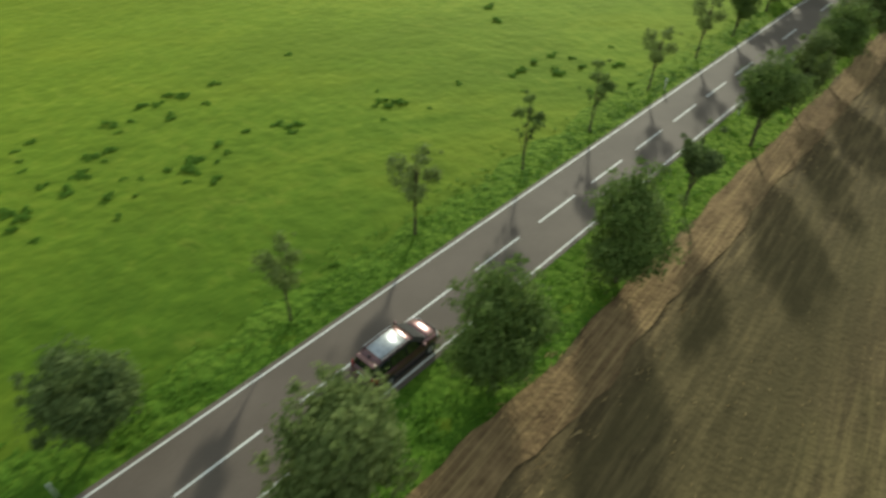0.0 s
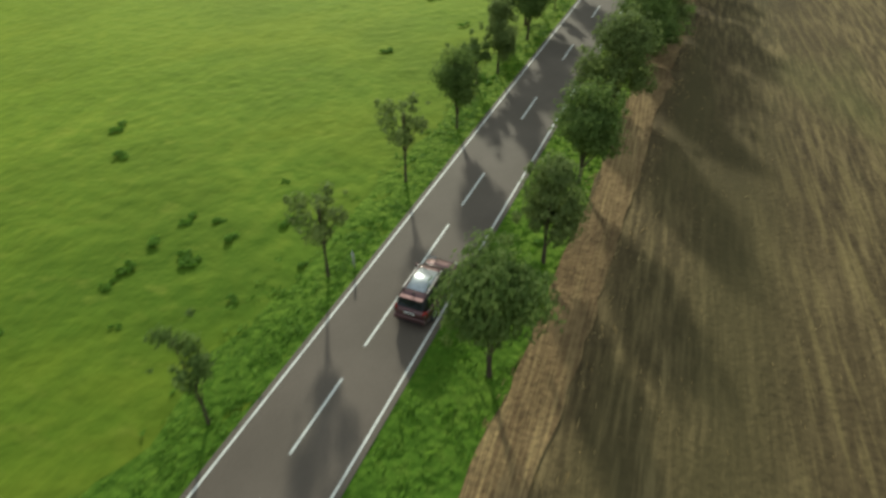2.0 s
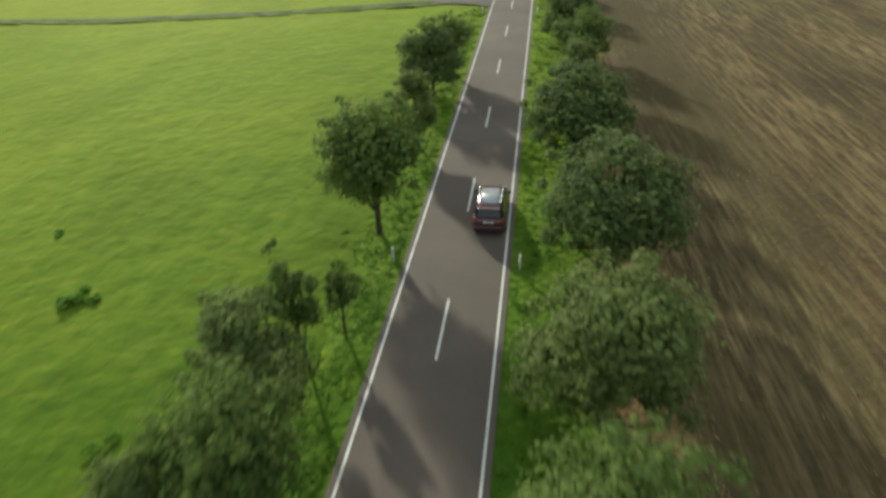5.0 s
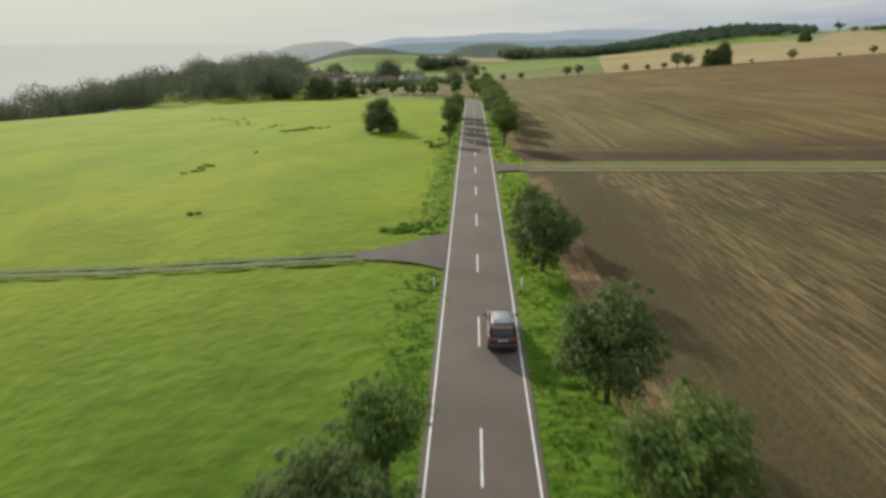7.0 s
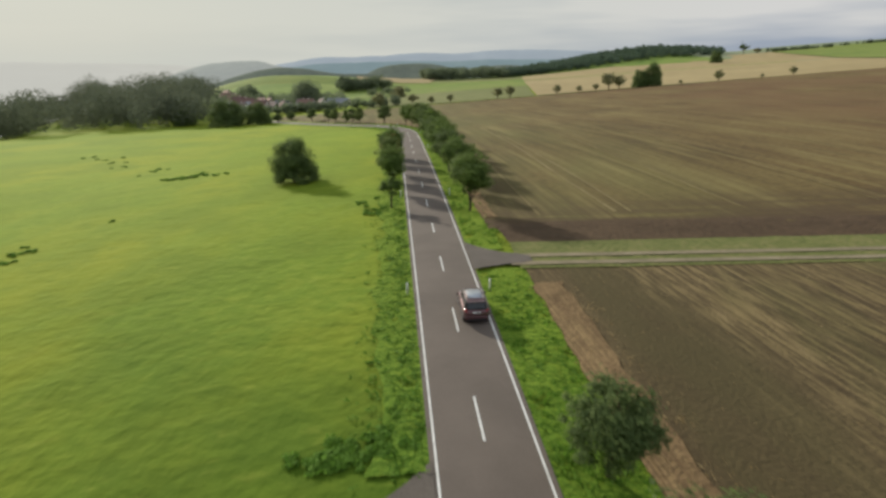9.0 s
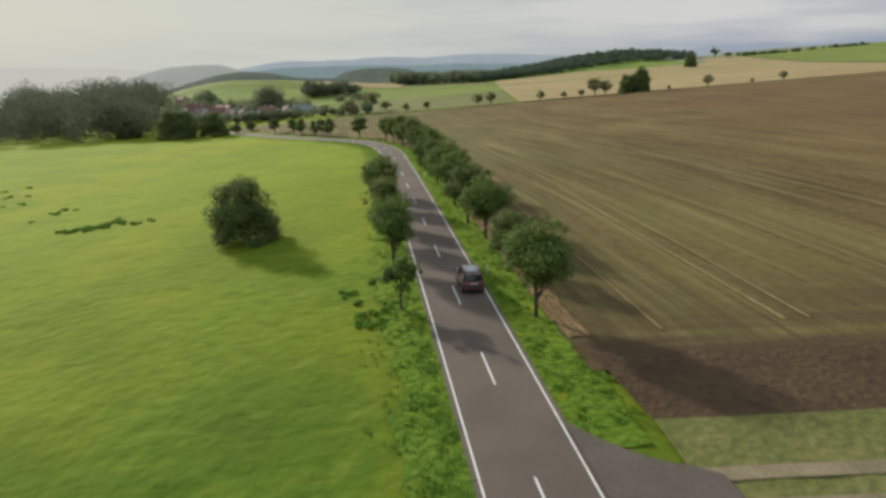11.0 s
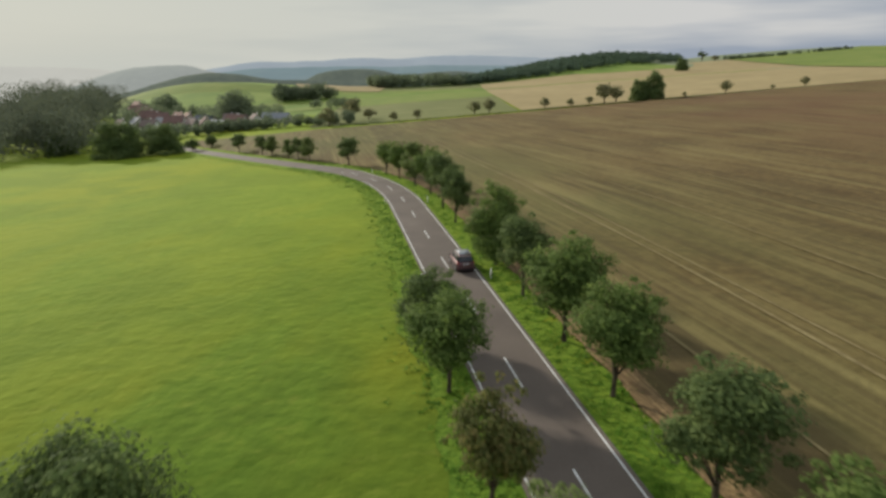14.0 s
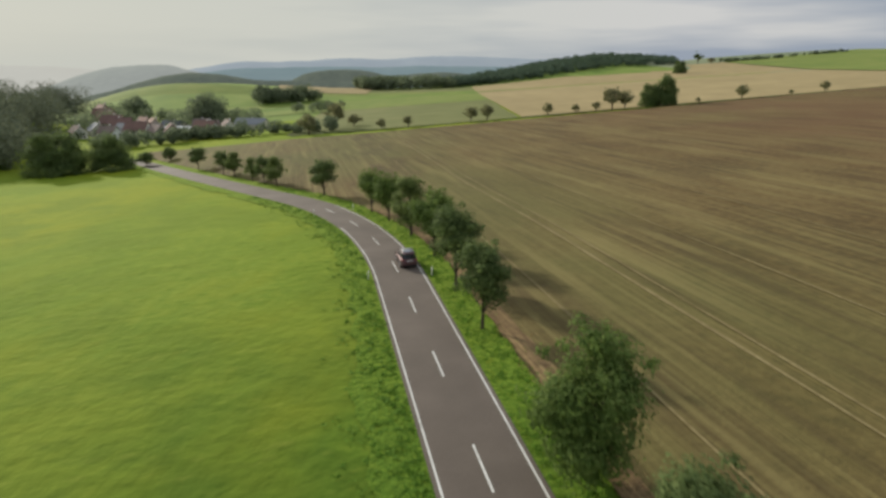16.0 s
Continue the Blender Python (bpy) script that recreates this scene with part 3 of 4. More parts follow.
# ---------------------------------------------------------------- trees
def leaf_cloud(rng, clumps, count, size, flat=0.8, core=None, jitter=0.36, hollow=0.42):
    """Leaf quads scattered over uneven clumps. clumps: rows of x, y, z, radius; core: the crown's middle."""
    clumps = np.array(clumps, float)
    w = clumps[:, 3] ** 2
    pick = rng.choice(len(clumps), count, p=w / w.sum())
    d = rng.normal(size=(count, 3))
    d /= np.linalg.norm(d, axis=1, keepdims=True)
    # every clump bulges its own way
    bulge = 1 + (1 - hollow) * (0.48 * np.sin(d[:, 0] * 5 + pick) * np.sin(d[:, 1] * 4 + pick * 2.3) + 0.26 * np.sin(d[:, 2] * 9 + pick))
    r = clumps[pick, 3] * (hollow + (1.08 - hollow) * rng.random(count) ** 0.55) * bulge
    c = clumps[pick, :3] + d * r[:, None] * (1, 1, flat)
    out_way = clumps[pick, :3] - (clumps[:, :3].mean(0) if core is None else np.array(core))
    out_way /= np.linalg.norm(out_way, axis=1, keepdims=True) + 1e-6
    nrm = d + 0.5 * out_way * (core is not None) + rng.normal(size=(count, 3)) * jitter + (0, 0, 0.3)
    nrm /= np.linalg.norm(nrm, axis=1, keepdims=True)
    t = np.cross(nrm, rng.normal(size=(count, 3)))
    t /= np.linalg.norm(t, axis=1, keepdims=True)
    b = np.cross(nrm, t)
    s = size * (0.5 + 0.9 * rng.random(count))[:, None]
    v = np.stack([c - t * s, c - b * s * 0.55, c + t * s, c + b * s * 0.55], 1).reshape(-1, 3)
    f = np.arange(4 * count).reshape(-1, 4)
    return v.tolist(), f.tolist()


def tube(bm, points, radii, sides=7):
    rings = []
    for i, (p, r) in enumerate(zip(points, radii)):
        p = Vector(p)
        q = Vector(points[min(i + 1, len(points) - 1)]) - Vector(points[max(i - 1, 0)])
        turn = q.to_track_quat("Z", "Y").to_matrix()
        rings.append([bm.verts.new(p + turn @ Vector((r * math.cos(2 * math.pi * k / sides), r * math.sin(2 * math.pi * k / sides), 0))) for k in range(sides)])
    for a, b in zip(rings, rings[1:]):
        for k in range(sides):
            bm.faces.new((a[k], a[(k + 1) % sides], b[(k + 1) % sides], b[k]))
    bm.faces.new(rings[-1])


def make_tree(name, seed, height, width, clear, leaves, leaf, mat, label, category="tree", clumps=16, trunk=0.13, wide=0.39):
    """A tree at the origin: trunk and limbs, and a crown of leaves in uneven clumps."""
    rng = np.random.default_rng(seed)
    tree = new(name)
    tagged(tree, label, category)
    bm = bmesh.new()
    lean = rng.normal(size=2) * 0.18
    top = height * 0.8
    pts = [(lean[0] * (k / 5) ** 2 + 0.06 * math.sin(k * 2 + seed), lean[1] * (k / 5) ** 2, top * k / 5 - 0.15 * (k == 0)) for k in range(6)]
    tube(bm, pts, [trunk * (1.25, 1.0, 0.8, 0.6, 0.4, 0.15)[k] for k in range(6)])
    rows, zc, rz = [], clear + (height - clear) * 0.5, (height - clear) * 0.5
    clumps = round(clumps * 1.5)
    for k in range(clumps):
        while True:
            p = rng.uniform(-1, 1, 3)
            if (0.5 if k > 4 else 0.1) < np.linalg.norm(p) < 1:
                break
        fat = 1 - 0.35 * max(0, p[2])
        c = (p[0] * width * wide * fat, p[1] * width * wide * fat, zc + p[2] * rz * 0.80)
        rows.append((*c, width * (rng.uniform(0.15, 0.23) if k < clumps * 0.4 else rng.uniform(0.07, 0.16))))
        start = pts[min(4, max(1, int(5 * (c[2] - 0.25 * height) / top)))]
        if k < 10:
            mid = [(s + e) / 2 + (0.15 if i == 2 else 0) for i, (s, e) in enumerate(zip(start, c))]
            tube(bm, [start, mid, c], [trunk * 0.38, trunk * 0.25, trunk * 0.08], 5)
    part("trunk", bm, M_BARK, tree)
    # single sprays that stand out of the crown
    for k in range(clumps // 3):
        a, e = rng.uniform(0, 6.28), rng.uniform(-0.5, 1.3)
        rows.append((math.cos(a) * math.cos(e) * width * wide * 1.22, math.sin(a) * math.cos(e) * width * wide * 1.22, zc + math.sin(e) * rz * 0.95, width * rng.uniform(0.04, 0.075)))
    v, f = leaf_cloud(rng, rows, round(leaves * 1.45), leaf * 0.8, core=(0, 0, zc - 0.3 * rz))
    mesh_object("crown", v, f, mat, tree)
    return tree


PROTO = {
    "slim": make_tree("young_tree", 1, 6.6, 2.9, 2.6, 1500, 0.125, M_LEAF2, "slender young tree with a loose green crown on a thin trunk", clumps=11, trunk=0.085, wide=0.5),
    "thin": make_tree("young_tree", 2, 6.2, 2.2, 2.2, 1000, 0.125, M_LEAF, "thin young tree with a sparse ragged crown", clumps=9, trunk=0.075, wide=0.55),
    "round": make_tree("roadside_tree", 3, 7.6, 5.0, 1.7, 8500, 0.14, M_LEAF, "roadside tree with a round green crown", clumps=24, trunk=0.14),
    "oval": make_tree("roadside_tree", 4, 7.0, 4.6, 0.7, 8000, 0.135, M_LEAF2, "roadside tree with a dense olive-green crown", clumps=22, trunk=0.13),
    "broad": make_tree("roadside_tree", 5, 8.2, 6.4, 0.0, 12000, 0.15, M_LEAF, "broad leafy roadside tree with drooping branches", clumps=34, trunk=0.18),
    "pale": make_tree("roadside_tree", 9, 7.6, 6.0, 0.0, 11000, 0.15, M_LEAF2, "broad roadside tree with pale grey-green leaves", clumps=32, trunk=0.17),
    "dark": make_tree("roadside_tree", 6, 7.0, 5.0, 0.1, 8500, 0.14, M_LEAF3, "dark green roadside tree with a compact crown", clumps=24, trunk=0.14),
    "stem": make_tree("roadside_tree", 11, 7.2, 5.0, 2.0, 7500, 0.14, M_LEAF3, "dark round-headed roadside tree on a clear stem", clumps=22, trunk=0.13),
    "small": make_tree("small_tree", 7, 4.6, 2.2, 1.4, 2000, 0.12, M_LEAF, "small bushy tree in the verge", clumps=11, trunk=0.08, wide=0.46),
    "cone": make_tree("small_tree", 10, 6.2, 2.8, 1.6, 3400, 0.125, M_LEAF3, "pointed dark young tree in the verge", clumps=14, trunk=0.1),
    "red": make_tree("roadside_tree", 8, 6.6, 4.4, 1.4, 6000, 0.135, M_LEAF_RED, "green roadside tree with a few browning leaves", clumps=20, trunk=0.12),
}
SIZE = {"slim": (2.9, 6.6), "thin": (2.2, 6.2), "round": (5.0, 7.6), "oval": (4.6, 7.0), "broad": (6.4, 8.2), "pale": (6.0, 7.6), "dark": (5.0, 7.0), "stem": (5.0, 7.2), "small": (2.2, 4.6), "cone": (2.8, 6.2), "red": (4.4, 6.6)}
used = set()


def plant(kind, x, y, width, height, group="avenue trees"):
    """A tree of that crown width and height, in metres."""
    src = PROTO[kind]
    w0, h0 = SIZE[kind]
    m = pose(x, y, land_at(x, y) + 0.05, 0, 0, (x * 53 + y * 37) % 360)
    if kind in used:
        ob = copy_thing(src, m)
    else:
        used.add(kind)
        ob = src
        ob.matrix_basis = m
    ob.scale = (width / w0, width / w0, height / h0)
    return tagged(ob, group=group)


LEFT_ROW = (("dark", -4.6, -42.6, 4.4, 5.8), ("slim", -4.3, -33.3, 2.2, 5.8), ("slim", -4.7, -24, 2.9, 6.4), ("thin", -4.4, -13.8, 1.9, 6.0), ("thin", -3.9, -6.0, 2.1, 6.0),
            ("slim", -4.1, 3.6, 2.7, 6.0), ("slim", -4.3, 13.3, 2.9, 6.4), ("round", -3.9, 20.9, 3.4, 6.4), ("small", -5.3, 28.5, 2.3, 4.6), ("oval", -4.4, 31.3, 3.3, 6.4), ("round", -4.3, 39.6, 4.4, 7.4), ("oval", -5.8, 43.8, 4.4, 6.5), ("oval", -6.4, 38.0, 2.9, 5.8),
            ("small", -5.2, 47.0, 2.3, 6.4), ("small", -4.2, 49.2, 1.6, 4.2), ("round", -4.6, 57.4, 5.8, 8.1), ("oval", -4.4, 68.3, 3.6, 5.6), ("dark", -4.9, 78.5, 5.6, 6.8), ("round", -3.9, 83.6, 3.8, 5.6),
            ("small", -4.4, 168, 2.7, 4.6), ("round", -4.4, 178, 4.1, 6.7), ("oval", -4.5, 186.5, 4.8, 6.8), ("red", -4.5, 194.0, 4.2, 6.5), ("round", -4.4, 204.3, 5.0, 6.8), ("dark", -4.5, 211.5, 4.9, 6.2))
RIGHT_ROW = (("round", 5.8, -47, 4.4, 7.2), ("pale", 5.3, -37.8, 5.6, 7.4), ("broad", 5.5, -29.3, 5.0, 7.4), ("broad", 6.1, -19.4, 5.5, 7.6), ("cone", 5.6, -10.0, 2.8, 6.4), ("round", 5.8, 0.6, 4.7, 7.4), ("oval", 5.9, 8.8, 3.7, 6.6),
             ("round", 5.9, 17.0, 4.6, 7.0), ("pale", 5.7, 28.0, 6.2, 8.0), ("broad", 6.4, 38.3, 6.8, 7.4), ("pale", 6.5, 45.8, 7.0, 7.0), ("dark", 7.3, 55.2, 7.2, 8.2), ("dark", 6.1, 67, 7.0, 7.6), ("oval", 6.4, 74, 4.2, 6.2),
             ("round", 7.0, 81, 5.0, 6.8), ("dark", 6.4, 90.2, 5.6, 7.2), ("dark", 5.1, 108.3, 5.5, 6.8), ("dark", 5.0, 117.0, 4.3, 5.6), ("round", 4.9, 164.9, 5.3, 7.4), ("oval", 5.3, 175, 4.5, 5.4), ("round", 5.5, 185.4, 5.6, 6.8),
             ("stem", 4.8, 192.3, 5.8, 7.2), ("round", 4.8, 202.0, 5.4, 7.4), ("round", 4.8, 209.8, 6.2, 8.0), ("stem", 4.7, 219, 5.0, 7.2), ("broad", 4.8, 228.2, 6.2, 8.6))
for kind, x, y, w, h in (*LEFT_ROW, *RIGHT_ROW):
    plant(kind, x, y, w, h)
for kind, s, d, w, h in (("stem", 247.4, 4.6, 5.0, 7.4), ("stem", 258, 4.8, 5.5, 8.2), ("round", 269, 5.0, 5.5, 8.2), ("oval", 279.5, 5.0, 5.6, 8.0), ("round", 289, 5.0, 4.8, 7.6), ("round", 297, 5.2, 4.6, 7.2),
                         ("stem", 317.5, 5.5, 6.2, 7.0), ("oval", 339, 5.5, 4.8, 6.6), ("stem", 346, 5.5, 4.6, 6.4), ("oval", 353, 5.5, 4.4, 5.8), ("oval", 366, 6.0, 5.0, 6.4), ("stem", 374, 6.0, 5.0, 6.4), ("stem", 395, 6.0, 6.0, 6.6)):
    x, y, _ = on_road(s, d)
    plant(kind, x, y, w, h)


def big_bush():
    rng = np.random.default_rng(20)
    bush = tagged(new("field_bush"), "large dense dark green bush alone in the meadow", "bush")
    rows = []
    for k in range(80):
        a, r = rng.uniform(0, 6.28), 3.2 * math.sqrt(rng.random())
        h = 6.9 * (1 - (r / 4.3) ** 2)
        rows.append((r * math.cos(a), r * math.sin(a), max(0.5, h) * rng.uniform(0.05, 0.9) ** 0.8 + 0.3, rng.uniform(0.8, 1.25)))
    for k in range(26):
        a = k * 0.2417 * 6.28
        r = 2.5 + 0.9 * rng.random()
        rows.append((r * math.cos(a), r * math.sin(a), rng.uniform(0.3, 2.2), rng.uniform(0.6, 0.95)))
    v, f = leaf_cloud(rng, rows, 24000, 0.125, core=(0, 0, 2.0))
    mesh_object("crown", v, f, M_LEAF3, bush)
    bm = bmesh.new()
    for k in range(6):
        a = k * 1.05
        tube(bm, [(0.2 * math.cos(a), 0.2 * math.sin(a), -0.1), (0.8 * math.cos(a), 0.8 * math.sin(a), 1.6), (1.6 * math.cos(a), 1.6 * math.sin(a), 3.8)], [0.11, 0.08, 0.03], 5)
    part("trunk", bm, M_BARK, bush)
    bush.matrix_basis = pose(-19.8, 193.0, land_at(-19.8, 193)) @ Matrix.Diagonal((1.02, 1.02, 1.08, 1))
    return bush


bush = big_bush()
for x, y, w, h, label in ((-84, 402, 18.5, 14.5, "huge round dark tree at the meadow's lower edge"), (-70, 405, 14.0, 12.5, "round dark tree beside a larger one at the meadow edge"), (166, 495, 13.5, 18, "tall dense dark tree in the hedge line"),
                          (158, 496, 11.5, 13.5, "dense dark tree joined to a taller one in the hedge line"), (-112, 425, 13, 10, "round dark tree before the wood"), (413, 884, 17, 18, "dark round tree alone in the wheat")):
    copy = copy_thing(bush, pose(x, y, land_at(x, y) - 0.2, 0, 0, x * 31 % 360))
    copy.name = "round_tree"
    copy.scale = (w / 7.8, w / 7.8, h / 7.6)
    tagged(copy, label, "tree")


# far trees: the hedge line, the wood by the meadow, the orchard and the hill woods
# olive-brown hedge leaves, their colour also lightened for haze
M_HEDGE = leaf_material("hazed_hedge_leaves", (0.27, 0.265, 0.135), (0.21, 0.21, 0.105), (0.34, 0.32, 0.17))
PROTO["far_oval"] = make_tree("far_tree", 31, 8.0, 6.5, 1.2, 1250, 0.36, M_HEDGE, "distant broadleaf tree at the field edge", clumps=20, trunk=0.2)
PROTO["far_round"] = make_tree("far_tree", 32, 7.0, 6.0, 1.2, 1000, 0.36, M_HEDGE, "distant round tree at the field edge", clumps=18, trunk=0.2)
SIZE["far_oval"], SIZE["far_round"] = (6.5, 8.0), (6.0, 7.0)
for x, k, kind in ((-12, 0.9, "far_round"), (20, 0.5, "far_round"), (32, 0.55, "far_oval"), (62, 0.75, "far_oval"), (70, 0.75, "far_round"), (101, 0.6, "far_round"), (116, 0.45, "far_round"), (127, 0.5, "far_oval"),
                   (136, 1.15, "far_oval"), (143, 0.9, "far_round"), (186, 0.3, "far_round"), (213, 0.75, "far_round"), (245, 0.3, "far_round"), (268, 0.6, "far_round"), (360, 0.7, "far_round")):
    plant(kind, x, 480 + 0.09 * x, 10.5 * k, 10.5 * k, "trees along the hedge line")
for kind, x, y, w, h in (("far_oval", 0, 506, 11, 13.5), ("far_round", 9, 512, 9, 6), ("cone", 545, 1052, 15, 20), ("far_round", 572, 1060, 15, 9)):
    plant(kind, x, y, w, h, "trees along the hedge line")
for x, y, w, h in ((-62, 412, 6, 5), (-57, 421, 5, 5.5)):
    plant("dark", x, y, w, h, "trees by the meadow edge")


def wood(name, label, count, place, size, seed, mat, per=150, leaf=0.9, group=""):
    """A wood too far off to count: many crowns of leaf clumps in one sheet of stuff."""
    rng = np.random.default_rng(seed)
    rows = []
    for _ in range(count):
        x, y = place(rng)
        k = size * rng.uniform(0.7, 1.2)
        z = land_at(x, y)
        rows.append((x, y, z + k * 0.55, k * 0.42))
        for _ in range(8):
            p = rng.normal(size=3)
            p /= np.linalg.norm(p)
            rows.append((x + p[0] * k * 0.36, y + p[1] * k * 0.36, z + k * 0.55 + p[2] * k * 0.34, k * rng.uniform(0.19, 0.27)))
    v, f = leaf_cloud(rng, rows, count * per, leaf, 0.9, jitter=0.2, hollow=0.8)
    tagged(mesh_object(name, v, f, mat), label, "wood", kind="stuff")


def left_wood(rng):
    while True:
        x, y = rng.uniform(-340, -98), rng.uniform(408, 640)
        if x < -102 - 0.25 * (y - 430):
            return x, y


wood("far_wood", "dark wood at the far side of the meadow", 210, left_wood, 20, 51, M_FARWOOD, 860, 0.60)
# added slope in haze colour and glow, covers the darker valley floor
hill("backdrop", M_RIDGE2, 1350, ((-85, -75), (-62, -62), (-50, -52), (-42, -60), (-34, -54), (-27, -64), (-20, -110)), -150, 3, "added pale slope standing in for valley haze")
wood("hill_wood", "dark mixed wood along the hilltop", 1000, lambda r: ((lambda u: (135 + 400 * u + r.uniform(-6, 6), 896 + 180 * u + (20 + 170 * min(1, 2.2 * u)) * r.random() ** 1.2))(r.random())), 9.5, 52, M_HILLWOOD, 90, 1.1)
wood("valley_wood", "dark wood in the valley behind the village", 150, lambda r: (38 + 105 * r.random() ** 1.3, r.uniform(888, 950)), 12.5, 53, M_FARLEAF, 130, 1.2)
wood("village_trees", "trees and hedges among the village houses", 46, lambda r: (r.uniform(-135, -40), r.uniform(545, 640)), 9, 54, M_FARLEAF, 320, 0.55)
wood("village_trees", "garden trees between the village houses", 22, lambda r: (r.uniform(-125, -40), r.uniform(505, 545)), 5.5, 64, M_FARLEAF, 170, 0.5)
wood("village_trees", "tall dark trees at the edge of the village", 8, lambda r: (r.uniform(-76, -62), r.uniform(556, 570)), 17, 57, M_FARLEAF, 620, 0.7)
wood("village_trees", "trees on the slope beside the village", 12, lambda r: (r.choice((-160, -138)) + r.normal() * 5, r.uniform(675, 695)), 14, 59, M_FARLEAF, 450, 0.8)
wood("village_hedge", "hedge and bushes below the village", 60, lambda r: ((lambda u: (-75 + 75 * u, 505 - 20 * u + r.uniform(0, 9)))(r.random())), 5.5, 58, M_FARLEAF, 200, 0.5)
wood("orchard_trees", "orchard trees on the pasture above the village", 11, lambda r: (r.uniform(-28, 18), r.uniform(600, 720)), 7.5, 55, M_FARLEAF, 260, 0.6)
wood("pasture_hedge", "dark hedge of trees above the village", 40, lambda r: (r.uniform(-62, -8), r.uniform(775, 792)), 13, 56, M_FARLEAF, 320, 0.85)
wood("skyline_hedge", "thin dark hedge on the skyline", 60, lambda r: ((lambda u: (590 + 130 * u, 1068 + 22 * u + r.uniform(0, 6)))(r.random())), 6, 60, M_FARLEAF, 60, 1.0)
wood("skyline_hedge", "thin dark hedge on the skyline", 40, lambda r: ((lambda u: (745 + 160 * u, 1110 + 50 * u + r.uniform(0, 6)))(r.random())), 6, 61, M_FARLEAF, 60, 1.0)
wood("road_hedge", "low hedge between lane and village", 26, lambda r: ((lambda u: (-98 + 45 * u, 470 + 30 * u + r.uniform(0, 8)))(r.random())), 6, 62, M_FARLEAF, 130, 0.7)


# ---------------------------------------------------------------- the car
def car_paint():
    m = material("maroon_paint", (0.125, 0.058, 0.062), (0.11, 0.05, 0.054), (0.14, 0.066, 0.07), rough=0.42, metal=0.75, grain=30, patch=2, bump=0.02, spec=0.5, distance=0.002)
    m.node_tree.nodes["Principled BSDF"].inputs["Coat Weight"].default_value = 0.8
    m.node_tree.nodes["Principled BSDF"].inputs["Coat Roughness"].default_value = 0.14
    return m


M_CAR = car_paint()
# roof glass: the sky's reflection is put into a pale base colour
M_ROOFGLASS = material("roof_glass", (0.40, 0.42, 0.45), rough=0.36, grain=4, patch=1, bump=0.0, spec=0.9, metal=0.5)
M_GLASS = material("dark_glass", (0.012, 0.014, 0.017), rough=0.06, grain=4, patch=1, bump=0.0, spec=0.7)
M_TYRE = material("tyre_rubber", (0.018, 0.018, 0.018), rough=0.85, grain=30, patch=5, bump=0.2, distance=0.004)
M_ALLOY = material("alloy", (0.45, 0.45, 0.46), rough=0.35, metal=0.9, grain=20, patch=4, bump=0.05, distance=0.003)
M_RED = material("red_lamp", (0.30, 0.015, 0.012), rough=0.15, grain=20, patch=4, bump=0.0, spec=0.6)
M_CLEAR = material("headlamp_lens", (0.55, 0.56, 0.57), rough=0.1, grain=20, patch=4, bump=0.0, spec=0.6)
M_TRIM = material("black_trim", (0.03, 0.03, 0.032), rough=0.5, grain=25, patch=4, bump=0.05, distance=0.003)


def loft(rings, closed_ends=True):
    """A skin over rings of equal length, each a closed loop of points."""
    bm = bmesh.new()
    vs = [[bm.verts.new(p) for p in ring] for ring in rings]
    n = len(vs[0])
    for a, b in zip(vs, vs[1:]):
        for k in range(n):
            bm.faces.new((a[k], b[k], b[(k + 1) % n], a[(k + 1) % n]))
    if closed_ends:
        bm.faces.new(vs[0][::-1])
        bm.faces.new(vs[-1])
    bmesh.ops.recalc_face_normals(bm, faces=bm.faces)
    for f in bm.faces:
        f.smooth = True
    return bm


def box(x0, x1, y0, y1, z0, z1, bevel=0.02):
    bm = bmesh.new()
    bmesh.ops.create_cube(bm, size=1)
    for v in bm.verts:
        v.co = ((x0 + x1) / 2 + v.co.x * (x1 - x0), (y0 + y1) / 2 + v.co.y * (y1 - y0), (z0 + z1) / 2 + v.co.z * (z1 - z0))
    if bevel:
        bmesh.ops.bevel(bm, geom=bm.edges[:], offset=bevel, segments=2, affect="EDGES", profile=0.5)
    return bm


def quad(*pts):
    bm = bmesh.new()
    bm.faces.new([bm.verts.new(p) for p in pts])
    bmesh.ops.recalc_face_normals(bm, faces=bm.faces)
    bmesh.ops.solidify(bm, geom=bm.faces[:], thickness=0.012)
    return bm


